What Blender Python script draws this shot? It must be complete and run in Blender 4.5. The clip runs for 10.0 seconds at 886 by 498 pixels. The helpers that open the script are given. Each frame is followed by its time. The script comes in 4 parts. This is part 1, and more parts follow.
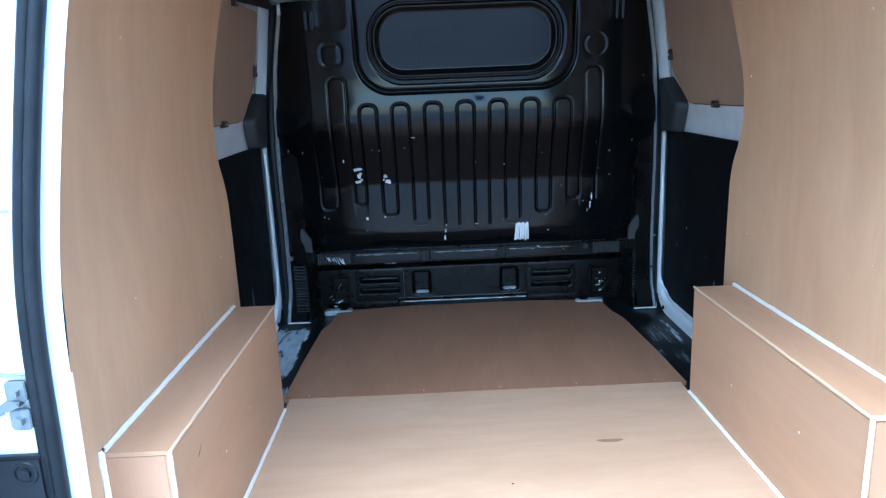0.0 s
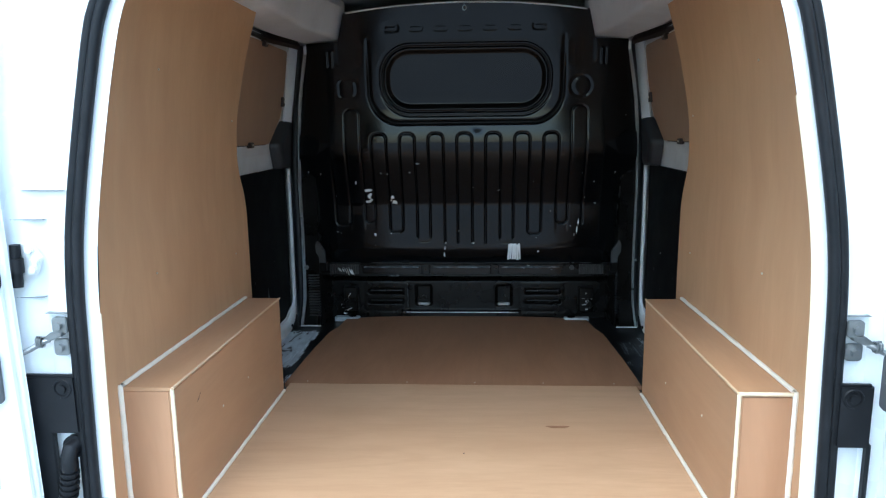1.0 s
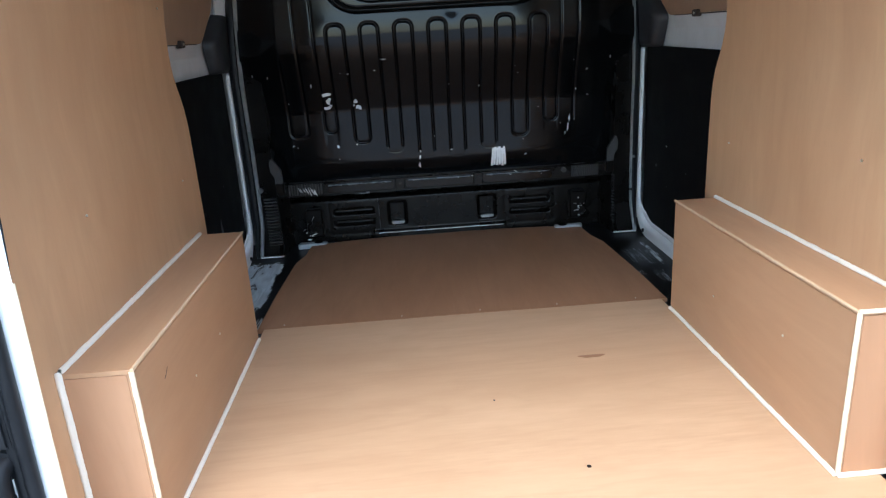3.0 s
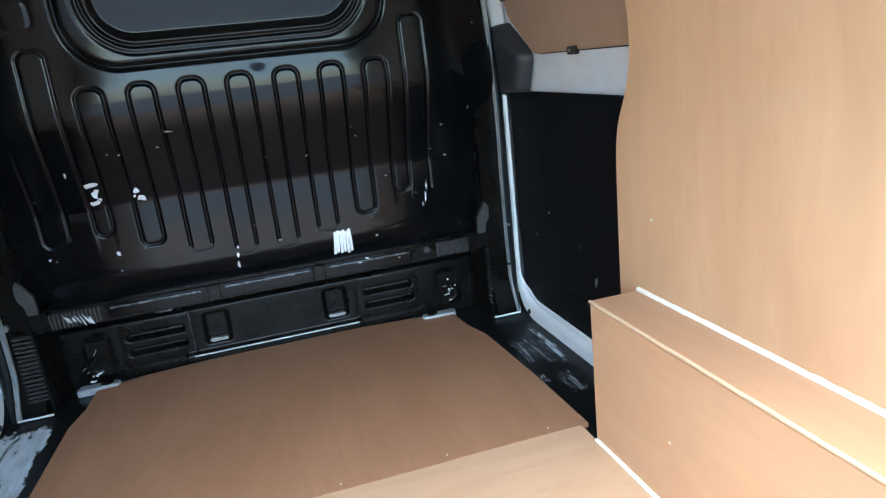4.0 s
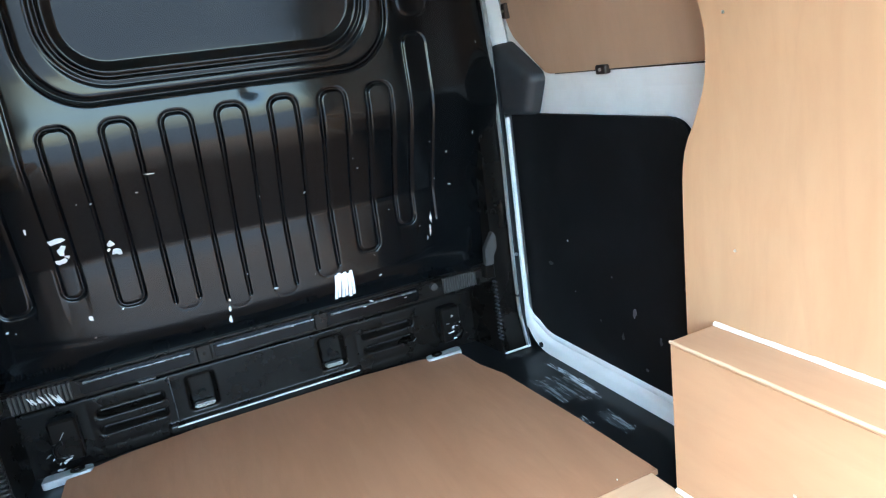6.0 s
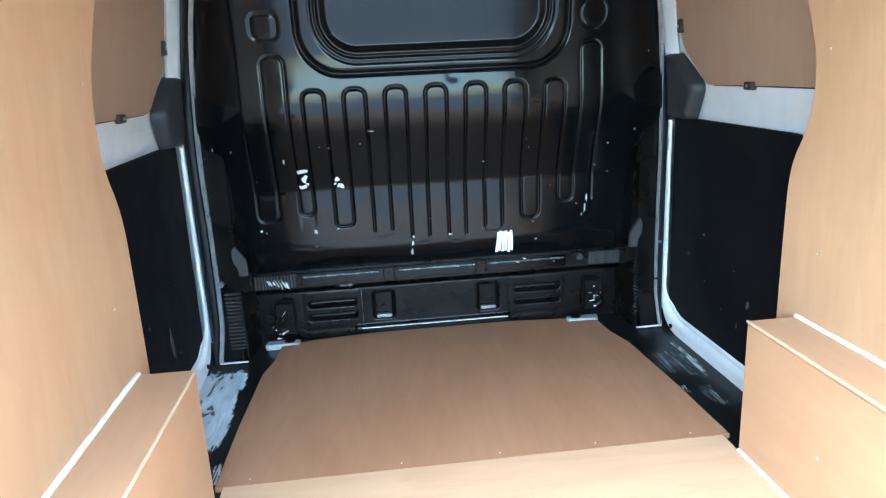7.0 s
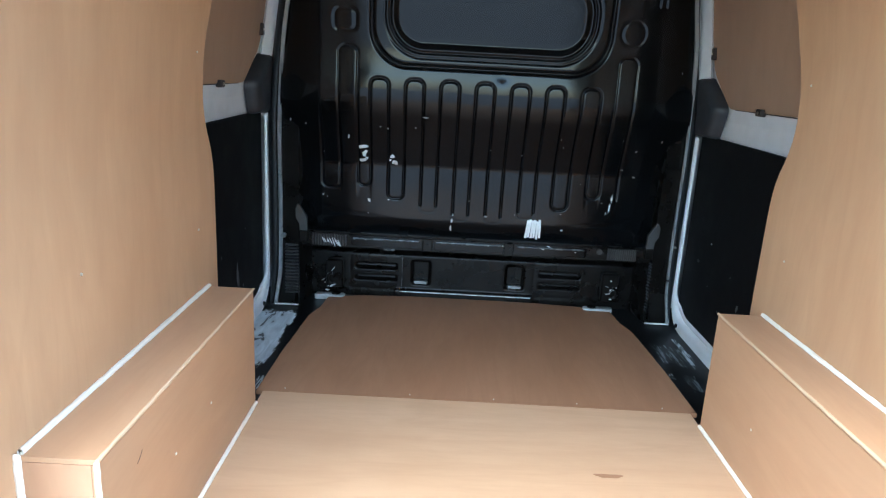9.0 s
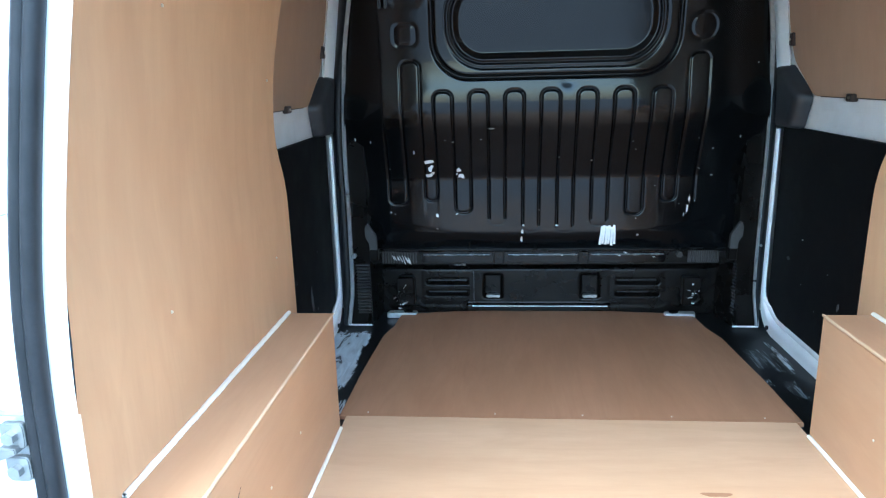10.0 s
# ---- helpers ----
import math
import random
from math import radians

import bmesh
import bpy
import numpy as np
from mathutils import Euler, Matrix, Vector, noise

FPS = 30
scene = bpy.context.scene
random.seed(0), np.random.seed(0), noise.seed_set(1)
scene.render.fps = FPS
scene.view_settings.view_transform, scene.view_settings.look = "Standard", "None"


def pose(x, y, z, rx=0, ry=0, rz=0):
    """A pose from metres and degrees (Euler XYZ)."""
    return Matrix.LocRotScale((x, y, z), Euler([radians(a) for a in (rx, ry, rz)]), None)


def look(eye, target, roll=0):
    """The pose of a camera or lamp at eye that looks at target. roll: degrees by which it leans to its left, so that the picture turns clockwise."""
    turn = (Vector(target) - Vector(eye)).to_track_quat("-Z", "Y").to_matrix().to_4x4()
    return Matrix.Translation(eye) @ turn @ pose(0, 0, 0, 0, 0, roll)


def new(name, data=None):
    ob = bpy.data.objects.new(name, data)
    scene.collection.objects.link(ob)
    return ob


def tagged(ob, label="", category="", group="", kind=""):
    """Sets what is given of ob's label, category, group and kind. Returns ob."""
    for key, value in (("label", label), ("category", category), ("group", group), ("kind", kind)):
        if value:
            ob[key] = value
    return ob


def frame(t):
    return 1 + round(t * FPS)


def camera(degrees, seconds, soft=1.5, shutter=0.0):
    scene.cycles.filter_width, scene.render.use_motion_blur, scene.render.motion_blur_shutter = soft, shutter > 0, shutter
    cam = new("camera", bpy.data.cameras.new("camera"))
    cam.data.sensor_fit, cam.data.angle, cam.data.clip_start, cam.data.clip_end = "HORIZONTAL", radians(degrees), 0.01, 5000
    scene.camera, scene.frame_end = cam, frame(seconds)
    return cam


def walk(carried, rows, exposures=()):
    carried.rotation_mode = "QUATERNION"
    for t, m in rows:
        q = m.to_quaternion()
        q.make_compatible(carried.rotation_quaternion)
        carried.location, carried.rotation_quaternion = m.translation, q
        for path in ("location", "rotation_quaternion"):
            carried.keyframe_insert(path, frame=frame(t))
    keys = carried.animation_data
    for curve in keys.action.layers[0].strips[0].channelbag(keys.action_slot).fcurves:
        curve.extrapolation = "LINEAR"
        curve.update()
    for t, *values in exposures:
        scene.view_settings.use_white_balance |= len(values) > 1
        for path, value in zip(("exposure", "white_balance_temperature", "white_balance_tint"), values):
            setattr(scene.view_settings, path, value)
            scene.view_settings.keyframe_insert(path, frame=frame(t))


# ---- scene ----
cam = camera(66.59, 10.0, soft=1.2)
PATH = [
    (0, (-0.1409, -1.8974, 0.9294), (-0.117, 0.0492, 0.471), -2.33),
    (0.2, (-0.1021, -1.9317, 0.9466), (-0.0748, 0.0176, 0.5002), -2.44),
    (0.5, (-0.0708, -2.0367, 0.9338), (-0.1161, -0.0691, 0.5779), -2.35),
    (0.6, (-0.0372, -2.0737, 0.9282), (-0.1017, -0.1091, 0.5592), -1.89),
    (0.8, (0.0053, -2.1521, 0.9085), (-0.0642, -0.1868, 0.5444), -0.99),
    (1, (0.0654, -2.2168, 0.8939), (-0.0414, -0.2496, 0.549), -0.61),
    (1.2, (0.0591, -2.2745, 0.9052), (0.0054, -0.3078, 0.5459), -1.13),
    (1.5, (0.1112, -2.2632, 0.8961), (0.1105, -0.2995, 0.5166), -1.84),
    (1.8, (0.1005, -2.2694, 0.8705), (0.0304, -0.302, 0.5172), -1.76),
    (1.9, (0.0855, -2.2536, 0.8922), (-0.0064, -0.2941, 0.5026), -2.22),
    (2, (0.0741, -2.2418, 0.8887), (-0.0404, -0.2866, 0.4835), -2.60),
    (2.2, (0.0568, -2.2005, 0.8794), (-0.0509, -0.2462, 0.4682), -2.10),
    (3.3, (-0.1678, -1.6651, 0.8301), (-0.0265, 0.2196, 0.1758), -4.93),
    (3.5, (-0.1554, -1.529, 0.8446), (0.0007, 0.3601, 0.2067), -6.38),
    (3.7, (-0.0964, -1.3928, 0.8731), (0.1007, 0.4848, 0.2129), -7.64),
    (3.8, (-0.0617, -1.3274, 0.8791), (0.1773, 0.5596, 0.253), -8.57),
    (4, (-0.0233, -1.212, 0.8607), (0.4888, 0.6443, 0.3204), -6.42),
    (4.2, (-0.0231, -1.1332, 0.8711), (0.6256, 0.6795, 0.3294), -6.78),
    (4.5, (-0.1014, -1.0369, 0.8632), (0.712, 0.713, 0.3378), -3.75),
    (4.8, (-0.1609, -0.9317, 0.8691), (0.845, 0.7277, 0.3847), -3.86),
    (5, (-0.2177, -0.8946, 0.8909), (0.9442, 0.6541, 0.3896), -3.96),
    (5.2, (-0.2533, -0.8711, 0.9151), (0.9175, 0.6651, 0.3963), -4.54),
    (5.5, (-0.2642, -0.8633, 0.9059), (0.8274, 0.7377, 0.4108), -4.23),
    (5.8, (-0.2607, -0.894, 0.9174), (0.6536, 0.7885, 0.34), -7.30),
    (6, (-0.2394, -0.9401, 0.91), (0.5286, 0.8298, 0.3834), -7.75),
    (6.1, (-0.2285, -0.9642, 0.9099), (0.4534, 0.8425, 0.3896), -7.52),
    (6.2, (-0.2125, -1.0019, 0.9122), (0.389, 0.8327, 0.3902), -6.73),
    (7.3, (-0.2296, -1.5101, 0.9267), (-0.0677, 0.4205, 0.4301), -2.51),
    (7.5, (-0.2556, -1.5929, 0.9131), (-0.0552, 0.357, 0.5161), -2.63),
    (7.8, (-0.2275, -1.7028, 0.9192), (0.0518, 0.2209, 0.4491), 0.96),
    (8, (-0.2089, -1.7321, 0.9266), (0.0388, 0.1998, 0.4721), -0.38),
    (8.1, (-0.1731, -1.746, 0.9309), (0.0081, 0.192, 0.471), -0.00),
    (8.2, (-0.1589, -1.767, 0.9357), (-0.0093, 0.1707, 0.4635), 1.66),
    (8.5, (-0.1165, -1.7974, 0.922), (-0.1117, 0.1371, 0.414), 1.47),
    (8.8, (-0.0937, -1.7755, 0.9017), (-0.1416, 0.1576, 0.3911), 1.90),
    (9, (-0.1272, -1.7009, 0.9205), (-0.1217, 0.2327, 0.4097), 3.15),
    (9.3, (-0.204, -1.6349, 0.9252), (-0.3123, 0.3234, 0.5334), 0.67),
    (9.5, (-0.2388, -1.5868, 0.9123), (-0.3859, 0.3469, 0.4233), 0.89),
    (9.6, (-0.2364, -1.5862, 0.909), (-0.3951, 0.3392, 0.3915), 1.07),
    (9.8, (-0.2051, -1.6185, 0.9032), (-0.3906, 0.3127, 0.4174), -0.06),
    (10, (-0.1856, -1.6524, 0.9235), (-0.348, 0.2809, 0.4375), -1.42),
]
EXPOSURES = [
    (0.0, 3.04, 4650, -4), (0.2, 3.0, 5300, -5), (0.5, 2.96, 5700, -4), (0.8, 2.38, 5750, -4), (1.0, 2.21, 5750, -4), (1.5, 1.71, 8050, 6),
    (2.2, 1.65, 9500, 13), (3.3, 2.69, 5200, 0), (3.5, 2.79, 5250, 0), (3.7, 3.18, 5250, 0), (3.8, 3.05, 5500, -2), (4.0, 3.59, 5700, -3), (4.5, 3.78, 5700, -4), (5.5, 3.98, 5800, -3),
    (6.0, 4.22, 5550, -6), (6.2, 4.22, 5550, -6), (7.5, 4.12, 5250, -8), (8.0, 3.6, 5350, -5), (8.5, 3.38, 5450, -2), (9.0, 3.23, 5600, -4),
    (9.5, 3.52, 5350, -5), (10.0, 3.55, 5250, -6),
]
walk(cam, [(t, look(eye, target, roll)) for t, eye, target, roll in PATH], EXPOSURES)


# ---- world and light ----
world = bpy.data.worlds.new("world")
scene.world = world
world.use_nodes = True
wn = world.node_tree
sky = wn.nodes.new("ShaderNodeTexSky")
sky.sky_type, sky.sun_disc = "NISHITA", False
sky.sun_elevation, sky.sun_rotation = radians(64), radians(200)
sky.air_density, sky.dust_density, sky.ozone_density = 1.0, 1.7, 1.8
wn.links.new(sky.outputs["Color"], wn.nodes["Background"].inputs["Color"])
wn.nodes["Background"].inputs["Strength"].default_value = 0.15

sun = new("sun", bpy.data.lights.new("sun", "SUN"))
sun.data.energy, sun.data.angle, sun.data.color = 0.5, radians(90), (1.0, 0.95, 0.88)
sun.matrix_world = look((-0.7, -3.1, 7.0), (0, 0, 0))


# ---- materials ----
def nodes_of(name):
    m = bpy.data.materials.new(name)
    m.use_nodes = True
    return m, m.node_tree, m.node_tree.nodes["Principled BSDF"]


def link(tree, a, b):
    tree.links.new(a, b)


def coords(tree, scale=(1, 1, 1)):
    tc = tree.nodes.new("ShaderNodeTexCoord")
    mp = tree.nodes.new("ShaderNodeMapping")
    mp.inputs["Scale"].default_value = scale
    link(tree, tc.outputs["Object"], mp.inputs["Vector"])
    return mp.outputs["Vector"]


def noise_at(tree, vec, scale, detail=4.0, rough=0.55, distortion=0.0):
    n = tree.nodes.new("ShaderNodeTexNoise")
    n.inputs["Scale"].default_value, n.inputs["Detail"].default_value = scale, detail
    n.inputs["Roughness"].default_value, n.inputs["Distortion"].default_value = rough, distortion
    link(tree, vec, n.inputs["Vector"])
    return n.outputs["Fac"]


def ramp(tree, fac, stops):
    r = tree.nodes.new("ShaderNodeValToRGB")
    el = r.color_ramp.elements
    while len(el) < len(stops):
        el.new(0.5)
    for e, (p, c) in zip(el, stops):
        e.position, e.color = p, (*c, 1) if len(c) == 3 else c
    link(tree, fac, r.inputs["Fac"])
    return r.outputs["Color"]


def mixed(tree, fac, a, b, mode="MIX"):
    n = tree.nodes.new("ShaderNodeMix")
    n.data_type, n.blend_type = "RGBA", mode
    for sock, v in ((n.inputs[0], fac), (n.inputs[6], a), (n.inputs[7], b)):
        if isinstance(v, (int, float)):
            sock.default_value = v
        elif isinstance(v, tuple):
            sock.default_value = (*v, 1)
        else:
            link(tree, v, sock)
    return n.outputs[2]


def calc(tree, op, a, b=0.0, clamp=False):
    n = tree.nodes.new("ShaderNodeMath")
    n.operation, n.use_clamp = op, clamp
    for sock, v in zip(n.inputs, (a, b)):
        if isinstance(v, (int, float)):
            sock.default_value = v
        else:
            link(tree, v, sock)
    return n.outputs[0]


def relief(tree, bsdf, fac, strength, distance=0.002):
    b = tree.nodes.new("ShaderNodeBump")
    b.inputs["Strength"].default_value, b.inputs["Distance"].default_value = strength, distance
    link(tree, fac, b.inputs["Height"])
    link(tree, b.outputs["Normal"], bsdf.inputs["Normal"])


def plywood(name, light, dark, grain_axis, gloss=0.42, lines=0.0):
    """Sealed plywood: long faint grain along one axis, broad uneven tone, pores."""
    m, t, b = nodes_of(name)
    scale = [5.0, 5.0, 5.0]
    scale[grain_axis] = 0.8
    v = coords(t, tuple(scale))
    broad = noise_at(t, coords(t, tuple(s * 0.25 for s in scale)), 1.6, 3.0, 0.5, 0.4)
    streak = noise_at(t, v, 3.5, 6.0, 0.6, 0.6)
    fibre = noise_at(t, coords(t, tuple(s * 6 for s in scale)), 3.0, 4.0, 0.6, 0.3)
    pores = noise_at(t, coords(t, tuple(s * 14 for s in scale)), 2.0, 2.0)
    base = mixed(t, ramp(t, broad, [(0.34, (0, 0, 0)), (0.62, (1, 1, 1))]), dark, light)
    cloud = noise_at(t, coords(t, tuple(1.0 if k != grain_axis else 0.45 for k in range(3))), 7.0, 3.0, 0.5, 0.5)
    base = mixed(t, 0.30, base, ramp(t, cloud, [(0.34, tuple(c * 0.90 for c in dark)), (0.66, tuple(min(1, c * 1.06) for c in light))]))
    base = mixed(t, 0.25, base, ramp(t, streak, [(0.3, tuple(c * 0.95 for c in dark)), (0.7, tuple(min(1, c * 1.03) for c in light))]))
    patchy = noise_at(t, coords(t, tuple(s * 0.5 for s in scale)), 1.3, 4.0, 0.6, 0.8)
    worn = calc(t, "MULTIPLY", ramp(t, fibre, [(0.35, (0, 0, 0)), (0.65, (1, 1, 1))]), ramp(t, patchy, [(0.35, (0.15, 0.15, 0.15)), (0.68, (1, 1, 1))]))
    base = mixed(t, calc(t, "MULTIPLY", worn, 0.10 + 0.26 * lines), base, tuple(c * 0.84 for c in dark))
    figure = noise_at(t, coords(t, tuple(s * 0.9 for s in scale)), 1.1, 3.0, 0.55, 2.2)
    base = mixed(t, calc(t, "MULTIPLY", ramp(t, figure, [(0.47, (0, 0, 0)), (0.53, (1, 1, 1)), (0.60, (0, 0, 0))]), 0.10 + 0.2 * lines), base, tuple(c * 0.88 for c in dark))
    base = mixed(t, calc(t, "MULTIPLY", ramp(t, pores, [(0.60, (0, 0, 0)), (0.72, (1, 1, 1))]), 0.04), base, tuple(c * 0.6 for c in dark))
    link(t, base, b.inputs["Base Color"])
    link(t, ramp(t, broad, [(0.3, (gloss - 0.06,) * 3), (0.7, (gloss + 0.08,) * 3)]), b.inputs["Roughness"])
    b.inputs["Specular IOR Level"].default_value = 0.35
    relief(t, b, broad, 0.02, 0.001)
    return m


def paint(name, colour, rough=0.35, dirt=(0.5, 0.48, 0.45), amount=0.25, metal=0.0, bump=0.03, scale=6.0, spec=0.5, dents=False):
    """Painted metal, plastic or rubber with blotches, fine dust and small waves."""
    m, t, b = nodes_of(name)
    v = coords(t)
    blot = noise_at(t, v, scale, 5.0, 0.6)
    fine = noise_at(t, v, scale * 22, 3.0, 0.6)
    fac = calc(t, "MULTIPLY", ramp(t, blot, [(0.45, (0, 0, 0)), (0.75, (1, 1, 1))]), amount)
    fac = calc(t, "MULTIPLY", fac, calc(t, "ADD", fine, 0.3))
    link(t, mixed(t, fac, colour, dirt), b.inputs["Base Color"])
    link(t, ramp(t, blot, [(0.3, (max(0.02, rough - 0.05),) * 3), (0.75, (rough + 0.1,) * 3)]), b.inputs["Roughness"])
    b.inputs["Metallic"].default_value = metal
    b.inputs["Specular IOR Level"].default_value = spec
    relief(t, b, noise_at(t, v, 7.0, 1.0, 0.4) if dents else mixed(t, 0.3, blot, fine), bump, 0.002)
    return m


def scuffed(name, colour, scratch, boxes, rough=0.3):
    """Dark paint worn through to pale metal in ragged patches (cx, cy, half x, half y, weight)."""
    m, t, b = nodes_of(name)
    tc = t.nodes.new("ShaderNodeTexCoord")
    sep = t.nodes.new("ShaderNodeSeparateXYZ")
    link(t, tc.outputs["Object"], sep.inputs["Vector"])
    ragged = noise_at(t, coords(t, (14, 5, 14)), 2.2, 7.0, 0.68, 0.8)
    streaks = noise_at(t, coords(t, (74, 7, 74)), 1.6, 5.0, 0.60, 0.9)
    strokes = noise_at(t, coords(t, (17, 4.5, 17)), 1.4, 2.0, 0.5, 1.4)
    total = None
    for cx, cy, hx, hy, weight, rag in boxes:
        dx = calc(t, "DIVIDE", calc(t, "ABSOLUTE", calc(t, "SUBTRACT", sep.outputs["X"], cx)), hx)
        dy = calc(t, "DIVIDE", calc(t, "ABSOLUTE", calc(t, "SUBTRACT", sep.outputs["Y"], cy)), hy)
        d = calc(t, "SUBTRACT", 1.0, calc(t, "MAXIMUM", dx, dy))
        d = calc(t, "ADD", calc(t, "MULTIPLY", d, 1.2), calc(t, "MULTIPLY", calc(t, "SUBTRACT", ragged, 0.5), rag))
        d = calc(t, "MULTIPLY", calc(t, "MULTIPLY", calc(t, "SUBTRACT", d, 0.12), 9.0, True), weight)
        low = 0.36 if weight > 1 else 0.47 if weight > 0.7 else 0.52
        d = calc(t, "MULTIPLY", d, ramp(t, strokes if weight > 1 else streaks, [(low, (0.10, 0.10, 0.10)), (low + 0.04, (1, 1, 1))]))
        total = d if total is None else calc(t, "MAXIMUM", total, d)
    fac = total
    tone = mixed(t, ramp(t, strokes, [(0.38, (0, 0, 0)), (0.66, (1, 1, 1))]), tuple(c * 0.70 for c in scratch), scratch)
    link(t, mixed(t, fac, colour, tone), b.inputs["Base Color"])
    link(t, calc(t, "ADD", calc(t, "MULTIPLY", fac, 0.3), rough), b.inputs["Roughness"])
    b.inputs["Specular IOR Level"].default_value = 0.25
    relief(t, b, fac, 0.2, 0.001)
    return m


PLY_WALL = plywood("plywood_upright", (0.619, 0.374, 0.203), (0.523, 0.290, 0.148), 2, 0.42, 0.18)
PLY_LONG = plywood("plywood_reddish", (0.533, 0.319, 0.179), (0.462, 0.260, 0.139), 1, 0.42, 0.3)
PLY_END = plywood("plywood_reddish_upright", (0.497, 0.276, 0.154), (0.416, 0.217, 0.116), 2)
PLY_REAR = plywood("plywood_floor_pale", (0.599, 0.389, 0.236), (0.518, 0.315, 0.178), 0, 0.38, 0.55)
PLY_FRONT = plywood("plywood_floor_dark", (0.406, 0.217, 0.118), (0.315, 0.157, 0.079), 1, 0.50, 0.3)
PLY_DULL = plywood("plywood_weathered", (0.467, 0.305, 0.197), (0.406, 0.254, 0.159), 2)
STRIP = plywood("pale_sealant", (0.92, 0.865, 0.755), (0.86, 0.785, 0.65), 1, 0.6)
CREAM = plywood("cream_corner_bead", (0.88, 0.76, 0.56), (0.80, 0.66, 0.45), 1, 0.6)
RAW_EDGE = plywood("raw_plywood_edge", (0.70, 0.52, 0.34), (0.58, 0.40, 0.24), 1, 0.6)
BLACK = paint("black_gloss_paint", (0.0030, 0.0034, 0.0039), 0.11, (0.02, 0.018, 0.016), 0.08, 0.0, 0.10, 5.0, 0.25, True)
BLACK_LOW = paint("black_worn_paint", (0.0050, 0.0042, 0.0036), 0.27, (0.035, 0.031, 0.028), 0.16, 0.0, 0.06, 9.0, 0.20)
LINING = paint("black_lining_board", (0.0055, 0.0055, 0.006), 0.55, (0.05, 0.05, 0.055), 0.16, 0.0, 0.03, 8.0, 0.13)
RUBBER = paint("black_rubber", (0.007, 0.0075, 0.009), 0.5, (0.05, 0.05, 0.055), 0.25, 0.0, 0.08, 12.0, 0.28)
PLASTIC = paint("dark_grey_plastic", (0.024, 0.025, 0.028), 0.5, (0.10, 0.10, 0.10), 0.25, 0.0, 0.1, 20.0)
GREY_PLASTIC = paint("grey_plastic", (0.085, 0.088, 0.094), 0.45, (0.2, 0.2, 0.2), 0.2, 0.0, 0.06, 14.0)
WHITE = paint("white_body_paint", (0.86, 0.87, 0.865), 0.28, (0.55, 0.52, 0.47), 0.3, 0.0, 0.02, 4.0)
WHITE_IN = paint("white_inner_paint", (0.76, 0.76, 0.745), 0.4, (0.42, 0.40, 0.36), 0.4, 0.0, 0.03, 5.0)
STEEL = paint("zinc_steel", (0.30, 0.31, 0.31), 0.4, (0.2, 0.18, 0.15), 0.5, 0.85, 0.08, 40.0)
SCREW = paint("bright_screw", (0.72, 0.68, 0.58), 0.35, (0.4, 0.35, 0.28), 0.3, 0.8, 0.03, 60.0)
# scraped metal of the chips; also colours the painted highlight on the lip
BARE_AND_GLINT = paint("scraped_metal_and_lip_highlight", (0.72, 0.73, 0.73), 0.45, (0.35, 0.35, 0.35), 0.5, 0.1, 0.1, 60.0)
PAPER = paint("torn_white_label", (0.82, 0.82, 0.80), 0.6, (0.4, 0.4, 0.38), 0.5, 0.0, 0.1, 50.0)
BROWN_CLIP = paint("dark_brown_plastic", (0.030, 0.018, 0.014), 0.35, (0.1, 0.08, 0.06), 0.2, 0.0, 0.05, 40.0)
YELLOW = paint("yellow_print", (0.75, 0.58, 0.03), 0.5, (0.4, 0.3, 0.1), 0.2)
# grey for the glint painted along the beam plates, and for scraped edges
GLINT_AND_WEAR = paint("black_edge_glint_and_wear", (0.085, 0.09, 0.095), 0.25, (0.3, 0.3, 0.3), 0.1, 0.5, 0.05, 40.0)
FLANGE = paint("pale_bare_flange", (0.50, 0.52, 0.52), 0.32, (0.10, 0.10, 0.10), 0.6, 0.35, 0.15, 26.0)
GUSSET = paint("dull_grey_coating", (0.034, 0.032, 0.030), 0.5, (0.10, 0.10, 0.10), 0.3, 0.0, 0.08, 20.0)
FOIL = paint("grey_roof_felt", (0.42, 0.41, 0.38), 0.7, (0.2, 0.19, 0.17), 0.6, 0.0, 0.4, 18.0)
GROUND = paint("grey_concrete", (0.29, 0.29, 0.285), 0.85, (0.12, 0.115, 0.10), 0.8, 0.0, 0.3, 1.3)
FLOOR_STEEL = scuffed("black_floor_paint_scuffed", (0.008, 0.0085, 0.009), (0.72, 0.79, 0.82),
                      [(-0.745, 0.525, 0.082, 0.275, 1.4, 1.05), (0.770, 0.575, 0.012, 0.12, 0.9, 1.9), (0.690, 0.545, 0.030, 0.09, 0.30, 1.6), (0.735, 0.52, 0.028, 0.09, 0.28, 2.2),
                       (0.715, 0.31, 0.022, 0.07, 0.40, 2.4), (0.655, 0.358, 0.010, 0.025, 0.65, 1.5), (-0.64, 0.16, 0.03, 0.05, 0.8, 2.4)])


# ---- mesh helpers ----
def place_of(ob):
    p = Vector((0, 0, 0))
    while ob is not None:
        p = p + ob.location
        ob = ob.parent
    return p


def part(name, bm, material, parent=None, label="", smooth=False):
    """One mesh object from a bmesh drawn in world places, under a thing or a part."""
    me = bpy.data.meshes.new(name)
    if parent is not None:
        bmesh.ops.translate(bm, verts=bm.verts, vec=-place_of(parent))
    bmesh.ops.recalc_face_normals(bm, faces=bm.faces)
    for f in bm.faces:
        f.smooth = smooth
    if smooth:
        for e in bm.edges:
            if len(e.link_faces) == 2 and e.calc_face_angle(0.0) > 0.7:
                e.smooth = False
    bm.to_mesh(me)
    bm.free()
    me.materials.append(material)
    ob = new(name, me)
    if parent is not None:
        ob.parent = parent
    if label:
        tagged(ob, label)
    return ob


